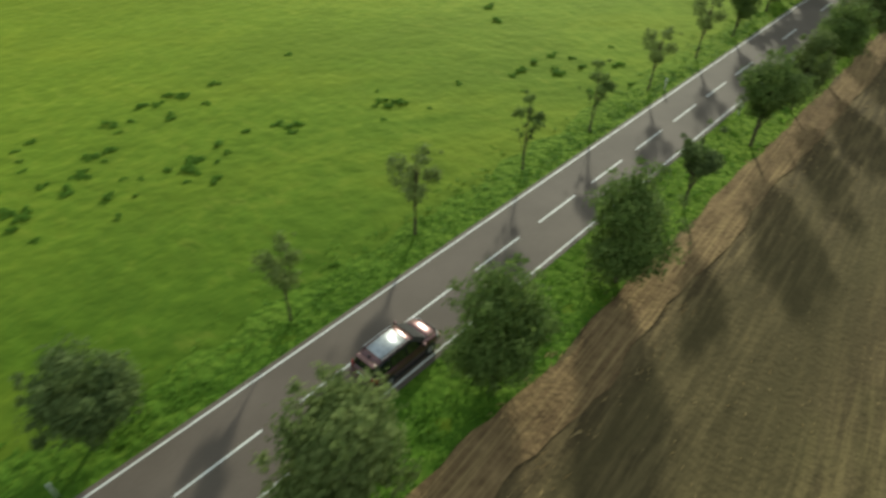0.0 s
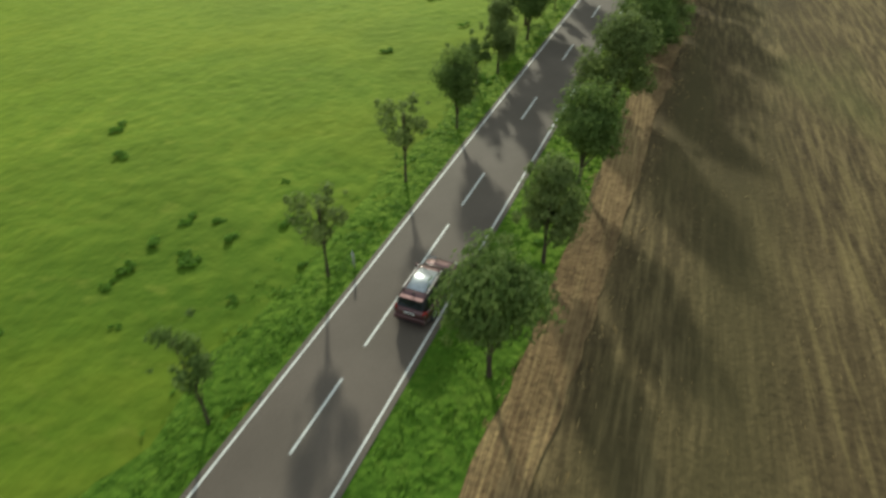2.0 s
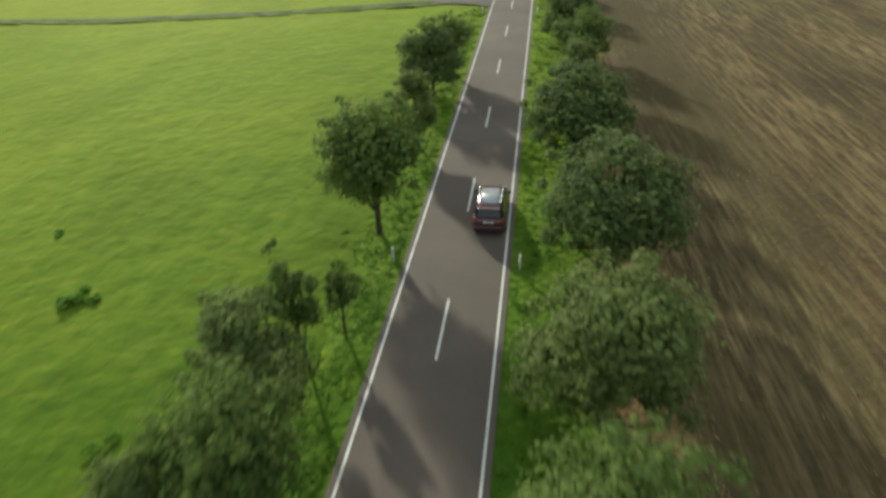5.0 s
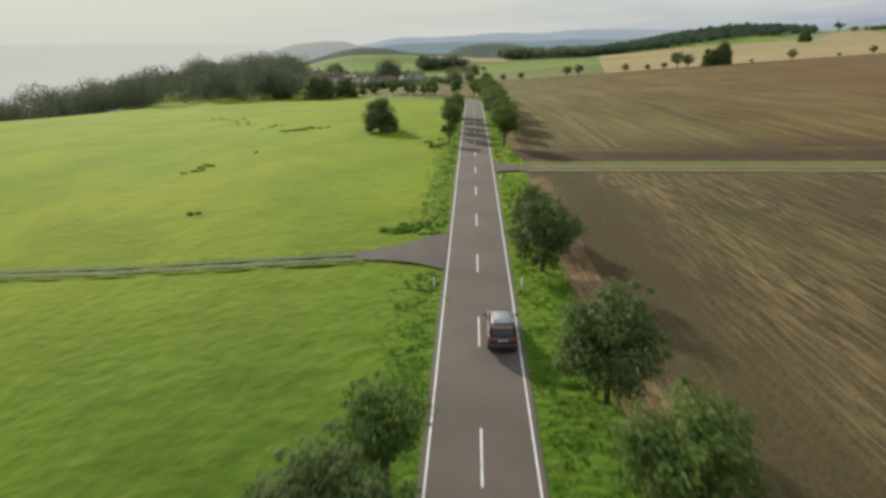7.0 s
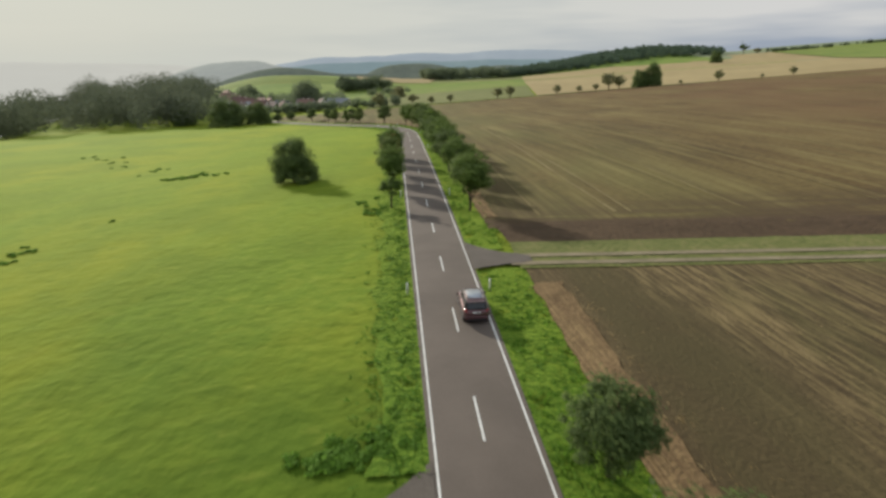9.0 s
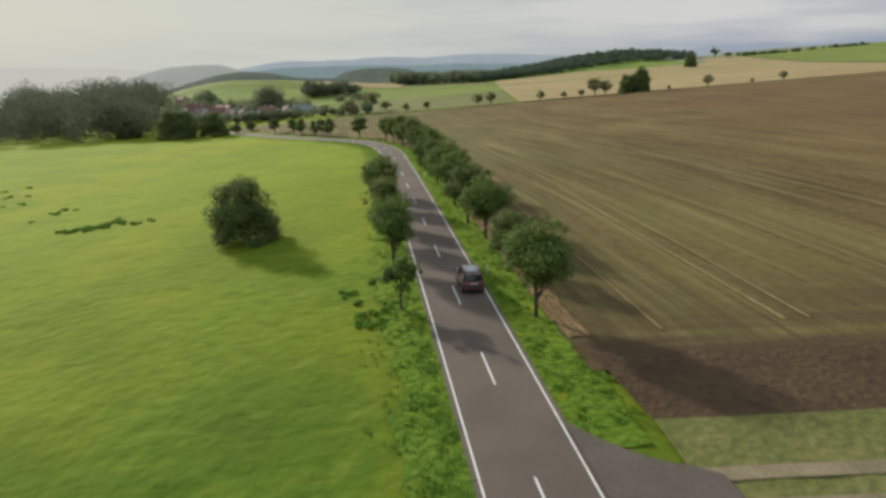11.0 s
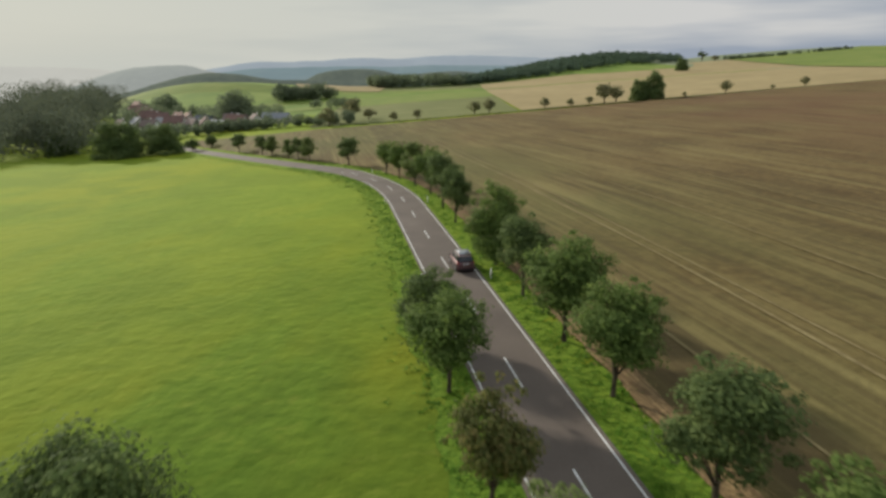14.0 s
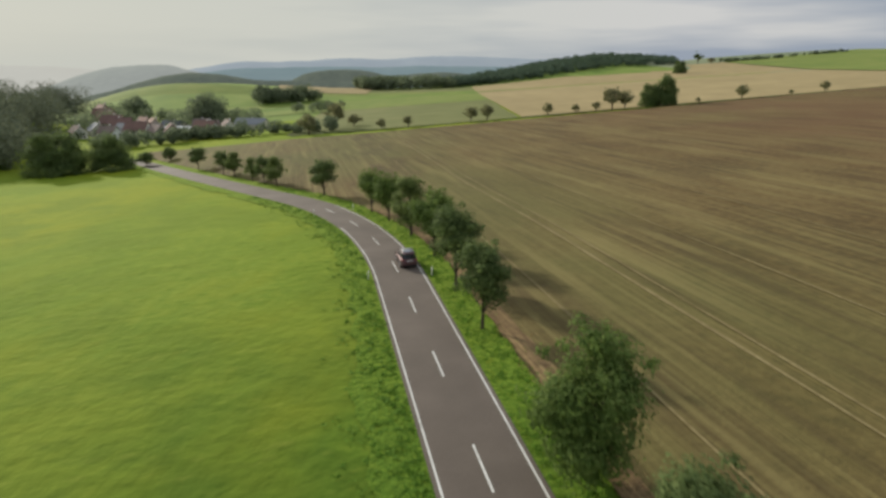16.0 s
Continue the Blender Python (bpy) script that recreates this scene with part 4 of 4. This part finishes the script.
def make_car():
    car = tagged(new("car"), "dark maroon compact people carrier with roof rails driving on the road", "car")
    # lower body: rows of y, half width, bottom, shoulder height
    rings = []
    for y, w, z0, z1 in ((-2.18, 0.70, 0.42, 0.86), (-2.10, 0.83, 0.30, 1.00), (-1.85, 0.88, 0.24, 1.03), (-1.30, 0.90, 0.20, 1.02), (0.0, 0.90, 0.20, 0.98),
                         (0.85, 0.895, 0.20, 0.97), (1.35, 0.885, 0.20, 0.93), (1.80, 0.86, 0.24, 0.84), (2.08, 0.76, 0.30, 0.70), (2.20, 0.55, 0.38, 0.58)):
        rings.append([(-w * 0.86, y, z0), (w * 0.86, y, z0), (w * 0.98, y, z0 + 0.10), (w, y, (z0 + z1) / 2 + 0.08), (w * 0.95, y, z1 - 0.06), (w * 0.84, y, z1),
                      (-w * 0.84, y, z1), (-w * 0.95, y, z1 - 0.06), (-w, y, (z0 + z1) / 2 + 0.08), (-w * 0.98, y, z0 + 0.10)])
    body = part("body", loft(rings), M_CAR, car)
    # cabin: glasshouse and roof
    cab = []
    for y, wb, wt, zb, zt in ((-2.02, 0.76, 0.60, 0.98, 1.10), (-1.80, 0.79, 0.62, 0.98, 1.52), (-1.55, 0.80, 0.645, 0.98, 1.60), (-0.6, 0.80, 0.66, 0.95, 1.635), (0.25, 0.80, 0.65, 0.95, 1.60), (0.55, 0.79, 0.62, 0.95, 1.51), (1.32, 0.74, 0.60, 0.92, 0.98)):
        cab.append([(-wb, y, zb), (wb, y, zb), (wt + 0.02, y, zt - 0.05), (wt - 0.06, y, zt), (-wt + 0.06, y, zt), (-wt - 0.02, y, zt - 0.05)])
    part("cabin", loft(cab), M_TRIM, car)
    roof = []
    for y, w, z in ((-1.80, 0.60, 1.545), (-1.5, 0.645, 1.62), (-0.6, 0.66, 1.655), (0.2, 0.645, 1.62), (0.5, 0.60, 1.555)):
        roof.append([(-w, y, z - 0.05), (w, y, z - 0.05), (w - 0.03, y, z - 0.01), (w * 0.5, y, z + 0.012), (-w * 0.5, y, z + 0.012), (-w + 0.03, y, z - 0.01)])
    rf = part("roof", loft(roof), M_CAR, car)
    part("roof_glass", loft([[(-w, y, z - 0.01), (w, y, z - 0.01), (w * 0.9, y, z + 0.026), (-w * 0.9, y, z + 0.026)] for y, w, z in ((-1.42, 0.50, 1.636), (-0.6, 0.52, 1.662), (0.15, 0.50, 1.632))]), M_ROOFGLASS, rf, "panoramic glass roof coloured pale like reflected sky")
    part("spoiler", box(-0.58, 0.58, -1.98, -1.74, 1.525, 1.565, 0.015), M_CAR, rf)
    part("aerial", box(-0.012, 0.012, -1.72, -1.6, 1.55, 1.72, 0.004), M_TRIM, rf)
    part("windscreen", quad((-0.66, 1.27, 1.015), (0.66, 1.27, 1.015), (0.56, 0.565, 1.535), (-0.56, 0.565, 1.535)), M_GLASS, car)
    part("rear_window", quad((-0.64, -2.055, 1.09), (0.64, -2.055, 1.09), (0.54, -1.835, 1.50), (-0.54, -1.835, 1.50)), M_GLASS, car)
    for s in (-1, 1):
        part("rear_side_window", quad((s * 0.815, -1.78, 1.03), (s * 0.815, -1.12, 1.02), (s * 0.69, -1.12, 1.53), (s * 0.68, -1.66, 1.49)), M_GLASS, car)
        part("side_window", quad((s * 0.815, -1.05, 1.02), (s * 0.815, -0.12, 1.01), (s * 0.69, -0.12, 1.55), (s * 0.69, -1.05, 1.54)), M_GLASS, car)
        part("side_window", quad((s * 0.815, -0.05, 1.01), (s * 0.80, 1.0, 1.0), (s * 0.67, 0.36, 1.50), (s * 0.685, -0.05, 1.55)), M_GLASS, car)
        rail = part("roof_rail", box(s * 0.60 - 0.018, s * 0.60 + 0.018, -1.5, 0.25, 1.68, 1.71, 0.01), M_ALLOY, car, "bright metal roof rail")
        for y in (-1.45, -0.6, 0.18):
            part("rail_foot", box(s * 0.60 - 0.018, s * 0.60 + 0.018, y - 0.05, y + 0.05, 1.60, 1.69, 0.006), M_TRIM, rail)
        mirror = part("wing_mirror", box(s * 0.98 - 0.11, s * 0.98 + 0.09, 0.80, 0.92, 1.00, 1.15, 0.03), M_CAR, car)
        part("mirror_glass", box(s * 0.98 - 0.085, s * 0.98 + 0.07, 0.79, 0.80, 1.02, 1.13, 0.002), M_GLASS, mirror)
        part("tail_lamp", loft([[(s * 0.60, y, 0.78), (s * 0.845, y + 0.16, 0.78), (s * 0.815, y + 0.16, 1.06), (s * 0.66, y + 0.03, 1.06)] for y in (-2.195, -2.10)]), M_RED, car, "red tail lamp")
        part("head_lamp", loft([[(s * 0.50, y + 0.10, 0.66), (s * 0.80, y - 0.10, 0.70), (s * 0.84, y - 0.24, 0.80), (s * 0.56, y + 0.02, 0.76)] for y in (2.04, 2.11)]), M_CLEAR, car, "clear headlamp")
        for d in (-1.1, -0.02):
            part("door_handle", box(s * 0.905 - 0.015, s * 0.905 + 0.015, d + 0.05, d + 0.24, 0.86, 0.89, 0.008), M_CAR, body)
        part("sill", box(s * 0.87 - 0.03, s * 0.87 + 0.03, -0.9, 0.95, 0.17, 0.27, 0.012), M_TRIM, body)
        for y in (-1.32, 1.34):
            wheel = tagged(new("wheel"), "")
            wheel.parent = car
            wheel.matrix_basis = pose(s * 0.79, y, 0.32)
            bm = bmesh.new()
            bmesh.ops.create_cone(bm, cap_ends=True, segments=24, radius1=0.32, radius2=0.32, depth=0.21, matrix=pose(0, 0, 0, 0, 90))
            bmesh.ops.bevel(bm, geom=[e for e in bm.edges if len(e.link_faces) == 2 and any(len(f.verts) > 4 for f in e.link_faces)], offset=0.035, segments=2, affect="EDGES")
            part("tyre", bm, M_TYRE, wheel)
            bm = bmesh.new()
            bmesh.ops.create_cone(bm, cap_ends=True, segments=20, radius1=0.2, radius2=0.2, depth=0.03, matrix=pose(s * 0.10, 0, 0, 0, 90))
            for k in range(5):
                bmesh.ops.create_cube(bm, size=1, matrix=pose(s * 0.115, 0, 0, 72 * k) @ Matrix.Diagonal((0.02, 0.05, 0.38, 1)))
            part("rim", bm, M_ALLOY, wheel)
            arch = bmesh.new()
            bmesh.ops.create_cone(arch, cap_ends=True, segments=28, radius1=0.37, radius2=0.37, depth=0.02, matrix=pose(s * 0.893, y, 0.34, 0, 90))
            part("wheel_arch", arch, M_TRIM, body)
    part("bonnet", loft([[(-w, y, z - 0.05), (w, y, z - 0.05), (w * 0.92, y, z), (w * 0.4, y, z + 0.025), (-w * 0.4, y, z + 0.025), (-w * 0.92, y, z)] for y, w, z in ((1.20, 0.74, 0.965), (1.55, 0.73, 0.925), (1.90, 0.66, 0.84), (2.06, 0.54, 0.745))]), M_CAR, car)
    part("rear_bumper", box(-0.80, 0.80, -2.26, -2.06, 0.36, 0.62, 0.05), M_CAR, car)
    part("bumper_insert", box(-0.62, 0.62, -2.275, -2.20, 0.34, 0.42, 0.02), M_TRIM, car)
    part("number_plate", box(-0.26, 0.26, -2.215, -2.185, 0.80, 0.91, 0.005), M_WHITE, car, "white plate with a dark bar")
    part("plate_bar", box(-0.19, 0.19, -2.221, -2.214, 0.83, 0.88, 0.001), M_TRIM, car)
    part("front_bumper", box(-0.74, 0.74, 2.02, 2.24, 0.30, 0.56, 0.06), M_CAR, car)
    part("grille", box(-0.42, 0.42, 2.16, 2.235, 0.56, 0.66, 0.02), M_TRIM, car)
    part("rear_wiper", box(-0.02, 0.32, -2.075, -2.05, 1.10, 1.125, 0.004), M_TRIM, car)
    part("floor_pan", box(-0.74, 0.74, -1.95, 1.95, 0.16, 0.26, 0.02), M_TRIM, car)
    return car


car = make_car()


# ---------------------------------------------------------------- roadside posts
def make_post():
    post = tagged(new("delineator_post"), "white plastic roadside post with a black band", "post", "roadside posts")
    rings = [[(math.cos(a) * w, math.sin(a) * w * 0.8 - 0.01 * (z > 0.9), z) for a in (0.5, 2.6, 4.7)] for z, w in ((-0.1, 0.075), (0.95, 0.07), (1.0, 0.06), (1.04, 0.03))]
    part("shaft", loft(rings), M_WHITE, post)
    part("band", loft([[(math.cos(a) * w, math.sin(a) * w * 0.8, z) for a in (0.5, 2.6, 4.7)] for z, w in ((0.68, 0.076), (0.88, 0.075))]), M_BLACK, post, "slanted black band")
    part("reflector", box(-0.02, 0.02, -0.066, -0.055, 0.70, 0.86, 0.003), M_CLEAR, post)
    return post


post = make_post()
spots = [(d, s) for s in (4.7, 54.6, 104.5, 139.0, 173.7, 223.9, 262.0, 300.0) for d in (-3.2, 3.2)] + [(3.2, -45.0), (-3.2, -45.0)]
for k, (d, s) in enumerate(spots):
    x, y, a = on_road(s, d)
    m = pose(x, y, land_at(x, y) + 0.06, 0, 0, math.degrees(a))
    if k == 0:
        post.matrix_basis = m
    else:
        copy_thing(post, m)


# ---------------------------------------------------------------- village
M_WALL = material("render_wall", (0.62, 0.58, 0.50), (0.5, 0.46, 0.4), (0.7, 0.67, 0.6), grain=2, patch=0.4, bump=0.1, thing=0.2)
M_WALL_WHITE = material("whitewash", (0.74, 0.73, 0.69), grain=2, patch=0.4, bump=0.1, thing=0.1)
M_ROOF_DULL = material("brown_roof_tiles", (0.21, 0.16, 0.14), grain=2, patch=0.3, bump=0.2, thing=0.2)
M_ROOF_RED = material("red_roof_tiles", (0.25, 0.15, 0.12), (0.18, 0.11, 0.095), (0.31, 0.19, 0.155), grain=2, patch=0.3, bump=0.2, thing=0.2)
M_ROOF_GREY = material("grey_roof", (0.20, 0.21, 0.23), (0.15, 0.16, 0.18), (0.27, 0.28, 0.3), grain=2, patch=0.3, bump=0.2, thing=0.2)
M_ROOF_PALE = material("pale_metal_roof", (0.66, 0.66, 0.65), (0.55, 0.55, 0.55), (0.75, 0.75, 0.74), rough=0.5, grain=2, patch=0.3, bump=0.1)
M_PANE = material("house_window", (0.03, 0.035, 0.04), rough=0.1, grain=3, patch=1, bump=0.0, spec=0.6)


def make_house(w, d, h, ridge, wall, roof, label, category="house"):
    house = tagged(new("village_house"), label, category, "village houses")
    bm = bmesh.new()
    pts = [(-w / 2, 0), (w / 2, 0), (w / 2, h), (0, h + ridge), (-w / 2, h)]
    ends = [[bm.verts.new((x, y, z)) for x, z in pts] for y in (-d / 2, d / 2)]
    bm.faces.new(ends[0])
    bm.faces.new(ends[1][::-1])
    for k in range(5):
        bm.faces.new((ends[0][k], ends[1][k], ends[1][(k + 1) % 5], ends[0][(k + 1) % 5]))
    bmesh.ops.recalc_face_normals(bm, faces=bm.faces)
    body = part("wall", bm, wall, house)
    over = 0.5
    for s in (-1, 1):
        k = ridge / (w / 2)
        bm = bmesh.new()
        lo, hi = (s * (w / 2 + over), h - over * k), (0, h + ridge)
        f = [bm.verts.new((x, y, z + t)) for t in (0.06, 0.30) for x, z, y in ((*lo, -d / 2 - over), (*hi, -d / 2 - over), (*hi, d / 2 + over), (*lo, d / 2 + over))]
        for q in ((0, 1, 2, 3), (4, 5, 6, 7), (0, 1, 5, 4), (1, 2, 6, 5), (2, 3, 7, 6), (3, 0, 4, 7)):
            bm.faces.new([f[i] for i in q])
        bmesh.ops.recalc_face_normals(bm, faces=bm.faces)
        rf = part("roof", bm, roof, house)
    part("chimney", box(w * 0.12, w * 0.12 + 0.7, -0.4, 0.4, h + ridge * 0.5, h + ridge + 1.0, 0.03), wall, rf)
    for z in ((1.0, h - 1.9) if h > 4.5 else (1.0,)):
        for x in (-w * 0.25, w * 0.25):
            part("window", box(x - 0.55, x + 0.55, -d / 2 - 0.06, -d / 2 + 0.1, z, z + 1.3, 0.02), M_PANE, body)
        for y in (-d * 0.3, 0, d * 0.3):
            for s in (-1, 1):
                part("window", box(s * w / 2 - 0.08, s * w / 2 + 0.08, y - 0.55, y + 0.55, z, z + 1.3, 0.02), M_PANE, body)
    return house


HOUSES = [make_house(8, 11, 4.8, 3.6, M_WALL, M_ROOF_RED, "rendered village house with a steep red tiled roof"),
          make_house(9, 14, 3.4, 3.4, M_WALL, M_ROOF_GREY, "low village house with a grey roof"),
          make_house(13, 24, 5.0, 2.6, M_WALL, M_ROOF_PALE, "long farm building with a pale metal roof", "barn"),
          make_house(14, 26, 5.5, 4.5, M_WALL, M_ROOF_GREY, "large barn with a blue-grey roof", "barn"),
          make_house(7.5, 10, 4.6, 3.4, M_WALL_WHITE, M_ROOF_DULL, "whitewashed village house with a dull brown roof")]
placed = set()
for kind, x, y, turn, k in ((2, -76, 531, 78, 0.62), (3, -42, 540, 70, 0.60), (0, -60, 512, 60, 0.95), (0, -144, 640, 30, 1.25), (0, -138, 622, 80, 1.0), (4, -52, 527, 20, 0.85), (4, -84, 521, 40, 0.8), (0, -94, 527, 75, 0.95),
                            (1, -101, 536, 50, 0.95), (0, -90, 541, 20, 1.0), (0, -108, 548, 100, 1.0), (1, -83, 552, 60, 0.9), (4, -68, 549, 80, 0.85), (0, -98, 556, 35, 0.95), (0, -116, 565, 70, 1.0), (4, -62, 538, 110, 0.8),
                            (0, -76, 515, 15, 0.85), (4, -105, 520, 65, 0.85), (1, -118, 545, 25, 0.9), (0, -126, 590, 55, 1.0), (2, -66, 524, 70, 0.35), (4, -122, 530, 35, 0.8)):
    m = pose(x, y, land_at(x, y) - 0.3, 0, 0, turn)
    if kind in placed:
        ob = copy_thing(HOUSES[kind], m)
    else:
        ob, _ = HOUSES[kind], placed.add(kind)
        ob.matrix_basis = m
    ob.scale = (k, k, k)


# ---------------------------------------------------------------- meadow clumps and verge growth
def tufts(name, count, place, size, height, seed, mat, label, category, lean=0.5, along=False):
    """Bent-over blades in loose mounds, one mesh."""
    rng = np.random.default_rng(seed)
    xy = np.array([place(rng) for _ in range(count)])
    xy = np.repeat(xy, 5, 0) + rng.normal(size=(count * 5, 2)) * size * 0.8
    n = len(xy)
    hill = np.repeat(rng.random(count), 5)
    z = land(xy[:, 0], xy[:, 1]) + 0.05 + height * hill * rng.random(n)
    c = np.column_stack([xy, z])
    up = np.array((0, 0, 1.0)) + rng.normal(size=(n, 3)) * lean
    up /= np.linalg.norm(up, axis=1, keepdims=True)
    t = np.cross(up, (1.0, 0, 0) + rng.normal(size=(n, 3)) * 0.2 if along else rng.normal(size=(n, 3)))
    t /= np.linalg.norm(t, axis=1, keepdims=True)
    b = np.cross(up, t)
    s = size * (0.5 + rng.random(n))[:, None]
    thin = 0.1 if along else 0.3
    v = np.stack([c - t * s, c - b * s * thin, c + t * s, c + b * s * thin], 1).reshape(-1, 3)
    tagged(mesh_object(name, v.tolist(), np.arange(4 * n).reshape(-1, 4).tolist(), mat), label, category, kind="stuff")


M_TUFT = leaf_material("grass_blades", (0.138, 0.265, 0.030), (0.105, 0.21, 0.023), (0.19, 0.31, 0.045))
M_WEED = leaf_material("weed_leaves", (0.16, 0.30, 0.04), (0.12, 0.23, 0.03), (0.21, 0.35, 0.06))
M_STRAW = leaf_material("straw", (0.40, 0.29, 0.13), (0.26, 0.18, 0.08), (0.5, 0.38, 0.19))


def fading(start, reach, a, b):
    """Dense beside the road's left edge, thinning into the meadow."""
    def place(r):
        while True:
            s = r.uniform(a, b)
            if not 108 < s < 117.5:
                return on_road(s, start - abs(r.normal()) * reach)[:2]
    return place


def beside(lo, hi, a, b):
    def place(r):
        while True:
            s = r.uniform(a, b)
            d = r.uniform(lo, hi)
            if not (d < 0 and 108 < s < 117.5) and not (d > 0 and 142.5 < s < 151):
                return on_road(s, d)[:2]
    return place


tufts("verge_grass", 6500, fading(-2.95, 1.5, -70, 330), 0.16, 0.20, 71, M_TUFT, "tall uneven grass along the verge", "grass", 0.3)
tufts("verge_grass", 5500, beside(3.0, 6.6, -70, 330), 0.17, 0.20, 72, M_TUFT, "tall uneven grass along the verge", "grass")
tufts("straw_fringe", 2600, beside(6.7, 10.5, -70, 141), 0.30, 0.12, 73, M_STRAW, "dry straw along the edge of the stubble field", "straw", 0.15, True)
tufts("straw_fringe", 1600, beside(5.7, 8.0, 161, 300), 0.28, 0.12, 75, M_STRAW, "dry straw along the edge of the stubble field", "straw", 0.15, True)


def straw_rows(r):
    """Cut rows along the field, a few standing thick and most thin."""
    row = round(7.5 + 36 * r.random() ** 1.3)
    return row + 0.12 * r.normal() - 0.04 * (r.uniform(-1, 1)), r.uniform(-70, 141)


tufts("stubble_straw", 12000, straw_rows, 0.34, 0.05, 77, M_STRAW, "cut straw lying in rows on the stubble field", "straw", 0.12, True)


def clump_mesh(seed, r, h, n):
    rng = np.random.default_rng(seed)
    rows = [(rng.normal() * r * 0.5, rng.normal() * r * 0.5, h * rng.uniform(0.2, 0.6), r * rng.uniform(0.3, 0.55)) for _ in range(7)]
    v, f = leaf_cloud(rng, rows, n, 0.13, 0.6)
    me = bpy.data.meshes.new("clump")
    me.from_pydata([(x, y, max(z, 0.01)) for x, y, z in v], [], f)
    return me


def weed_clumps():
    kinds = []
    for seed in range(4):
        me = clump_mesh(80 + seed, 0.55, 0.45, 260)
        me.materials.append(M_WEED)
        kinds.append(me)
    rng = np.random.default_rng(90)
    spots = [(-29.6, 13.7, 1.5), (-25.9, 10.3, 1.5), (-18.7, 51.0, 1.9), (-16.3, 34.0, 1.4), (-12.0, 42.6, 1.1), (-24.7, 57.3, 0.9), (-4.9, 29.5, 1.7), (-5.9, 28.4, 1.2), (-33.5, 131.0, 1.5), (-41.0, 175.4, 1.1), (-35.4, -10.8, 0.8)]
    # a loose chain of dark tussocks across the meadow
    for cx, cy, count, spread_x, spread_y in ((-29.5, -33.0, 20, 3.6, 2.6), (-22.5, -27.0, 16, 2.2, 4.0), (-33.5, -24.0, 9, 1.5, 4.0), (-19.0, -12.5, 8, 1.6, 2.0), (-25.0, -39.5, 8, 1.5, 1.2), (-13.5, 1.5, 14, 2.5, 4.0)):
        spots += [(cx + rng.normal() * spread_x, cy + rng.normal() * spread_y, rng.uniform(0.5, 1.25)) for _ in range(count)]
    spots += [(-46 + rng.normal() * 1.2, 162 + rng.normal() * 2.2, rng.uniform(0.9, 1.5)) for _ in range(8)]
    spots += [(-84 + 14 * k + rng.normal() * 2, 261 - 17 * k + rng.normal() * 2, rng.uniform(0.8, 1.5)) for k in (0, 0.4, 1, 1.5, 2.1, 2.3) for _ in range(3)]
    spots += [(-41 + rng.normal() * 2.2, 209 + rng.normal() * 1.4, rng.uniform(1.2, 2.0)) for _ in range(14)]
    spots += [(-7.2 + rng.normal() * 0.9, 171.5 + rng.normal() * 2.8, rng.uniform(0.8, 1.7)) for _ in range(8)]
    spots += [(-6.4 + rng.normal() * 1.3, 119.8 + rng.normal() * 0.7, rng.uniform(0.9, 1.8)) for _ in range(16)]
    spots += [(rng.uniform(-6.2, -4.8), rng.uniform(-60, 250), rng.uniform(0.5, 1.0)) for _ in range(16)]
    spots += [(rng.uniform(4.6, 6.6), rng.uniform(-60, 140), rng.uniform(0.6, 1.5)) for _ in range(24)]
    for k, (x, y, s) in enumerate(spots):
        ob = new("weed_clump", kinds[k % 4])
        ob.matrix_basis = pose(x, y, land_at(x, y), 0, 0, (k * 77) % 360)
        ob.scale = (s * 0.75, s * 0.75, s * 0.5)
        tagged(ob, "dark green clump of weeds in the grass", "weeds", "weed clumps")


weed_clumps()


# ---------------------------------------------------------------- what moves
CAR_ROWS = ((0, -31.4), (0.5, -22.5), (1, -13.6), (1.5, -4.9), (2, 4.1), (2.5, 13.1), (3, 22.3), (3.5, 31.6), (4, 40.9), (4.5, 50.2), (5, 59.7), (6.25, 83.2), (7.5, 107.1), (8, 116.7), (8.5, 125.9), (9, 135.2),
            (10.25, 158.3), (11.5, 181.5), (12, 190.9), (12.5, 200.1), (13, 209.5), (13.5, 218.8), (14, 228.3), (14.5, 237.8), (15, 247.4), (15.5, 257.0), (16, 267.0))


def motions():
    rows = []
    for t, s in CAR_ROWS:
        x, y, a = on_road(s, 1.38)
        slope = math.degrees(math.atan(float(spine_z(s + 1) - spine_z(s - 1)) / 2))
        rows.append((t, pose(x, y, land_at(x, y) + 0.105, 0, 0, math.degrees(a)) @ pose(0, 0, 0, slope)))
    walk(car, rows)


motions()
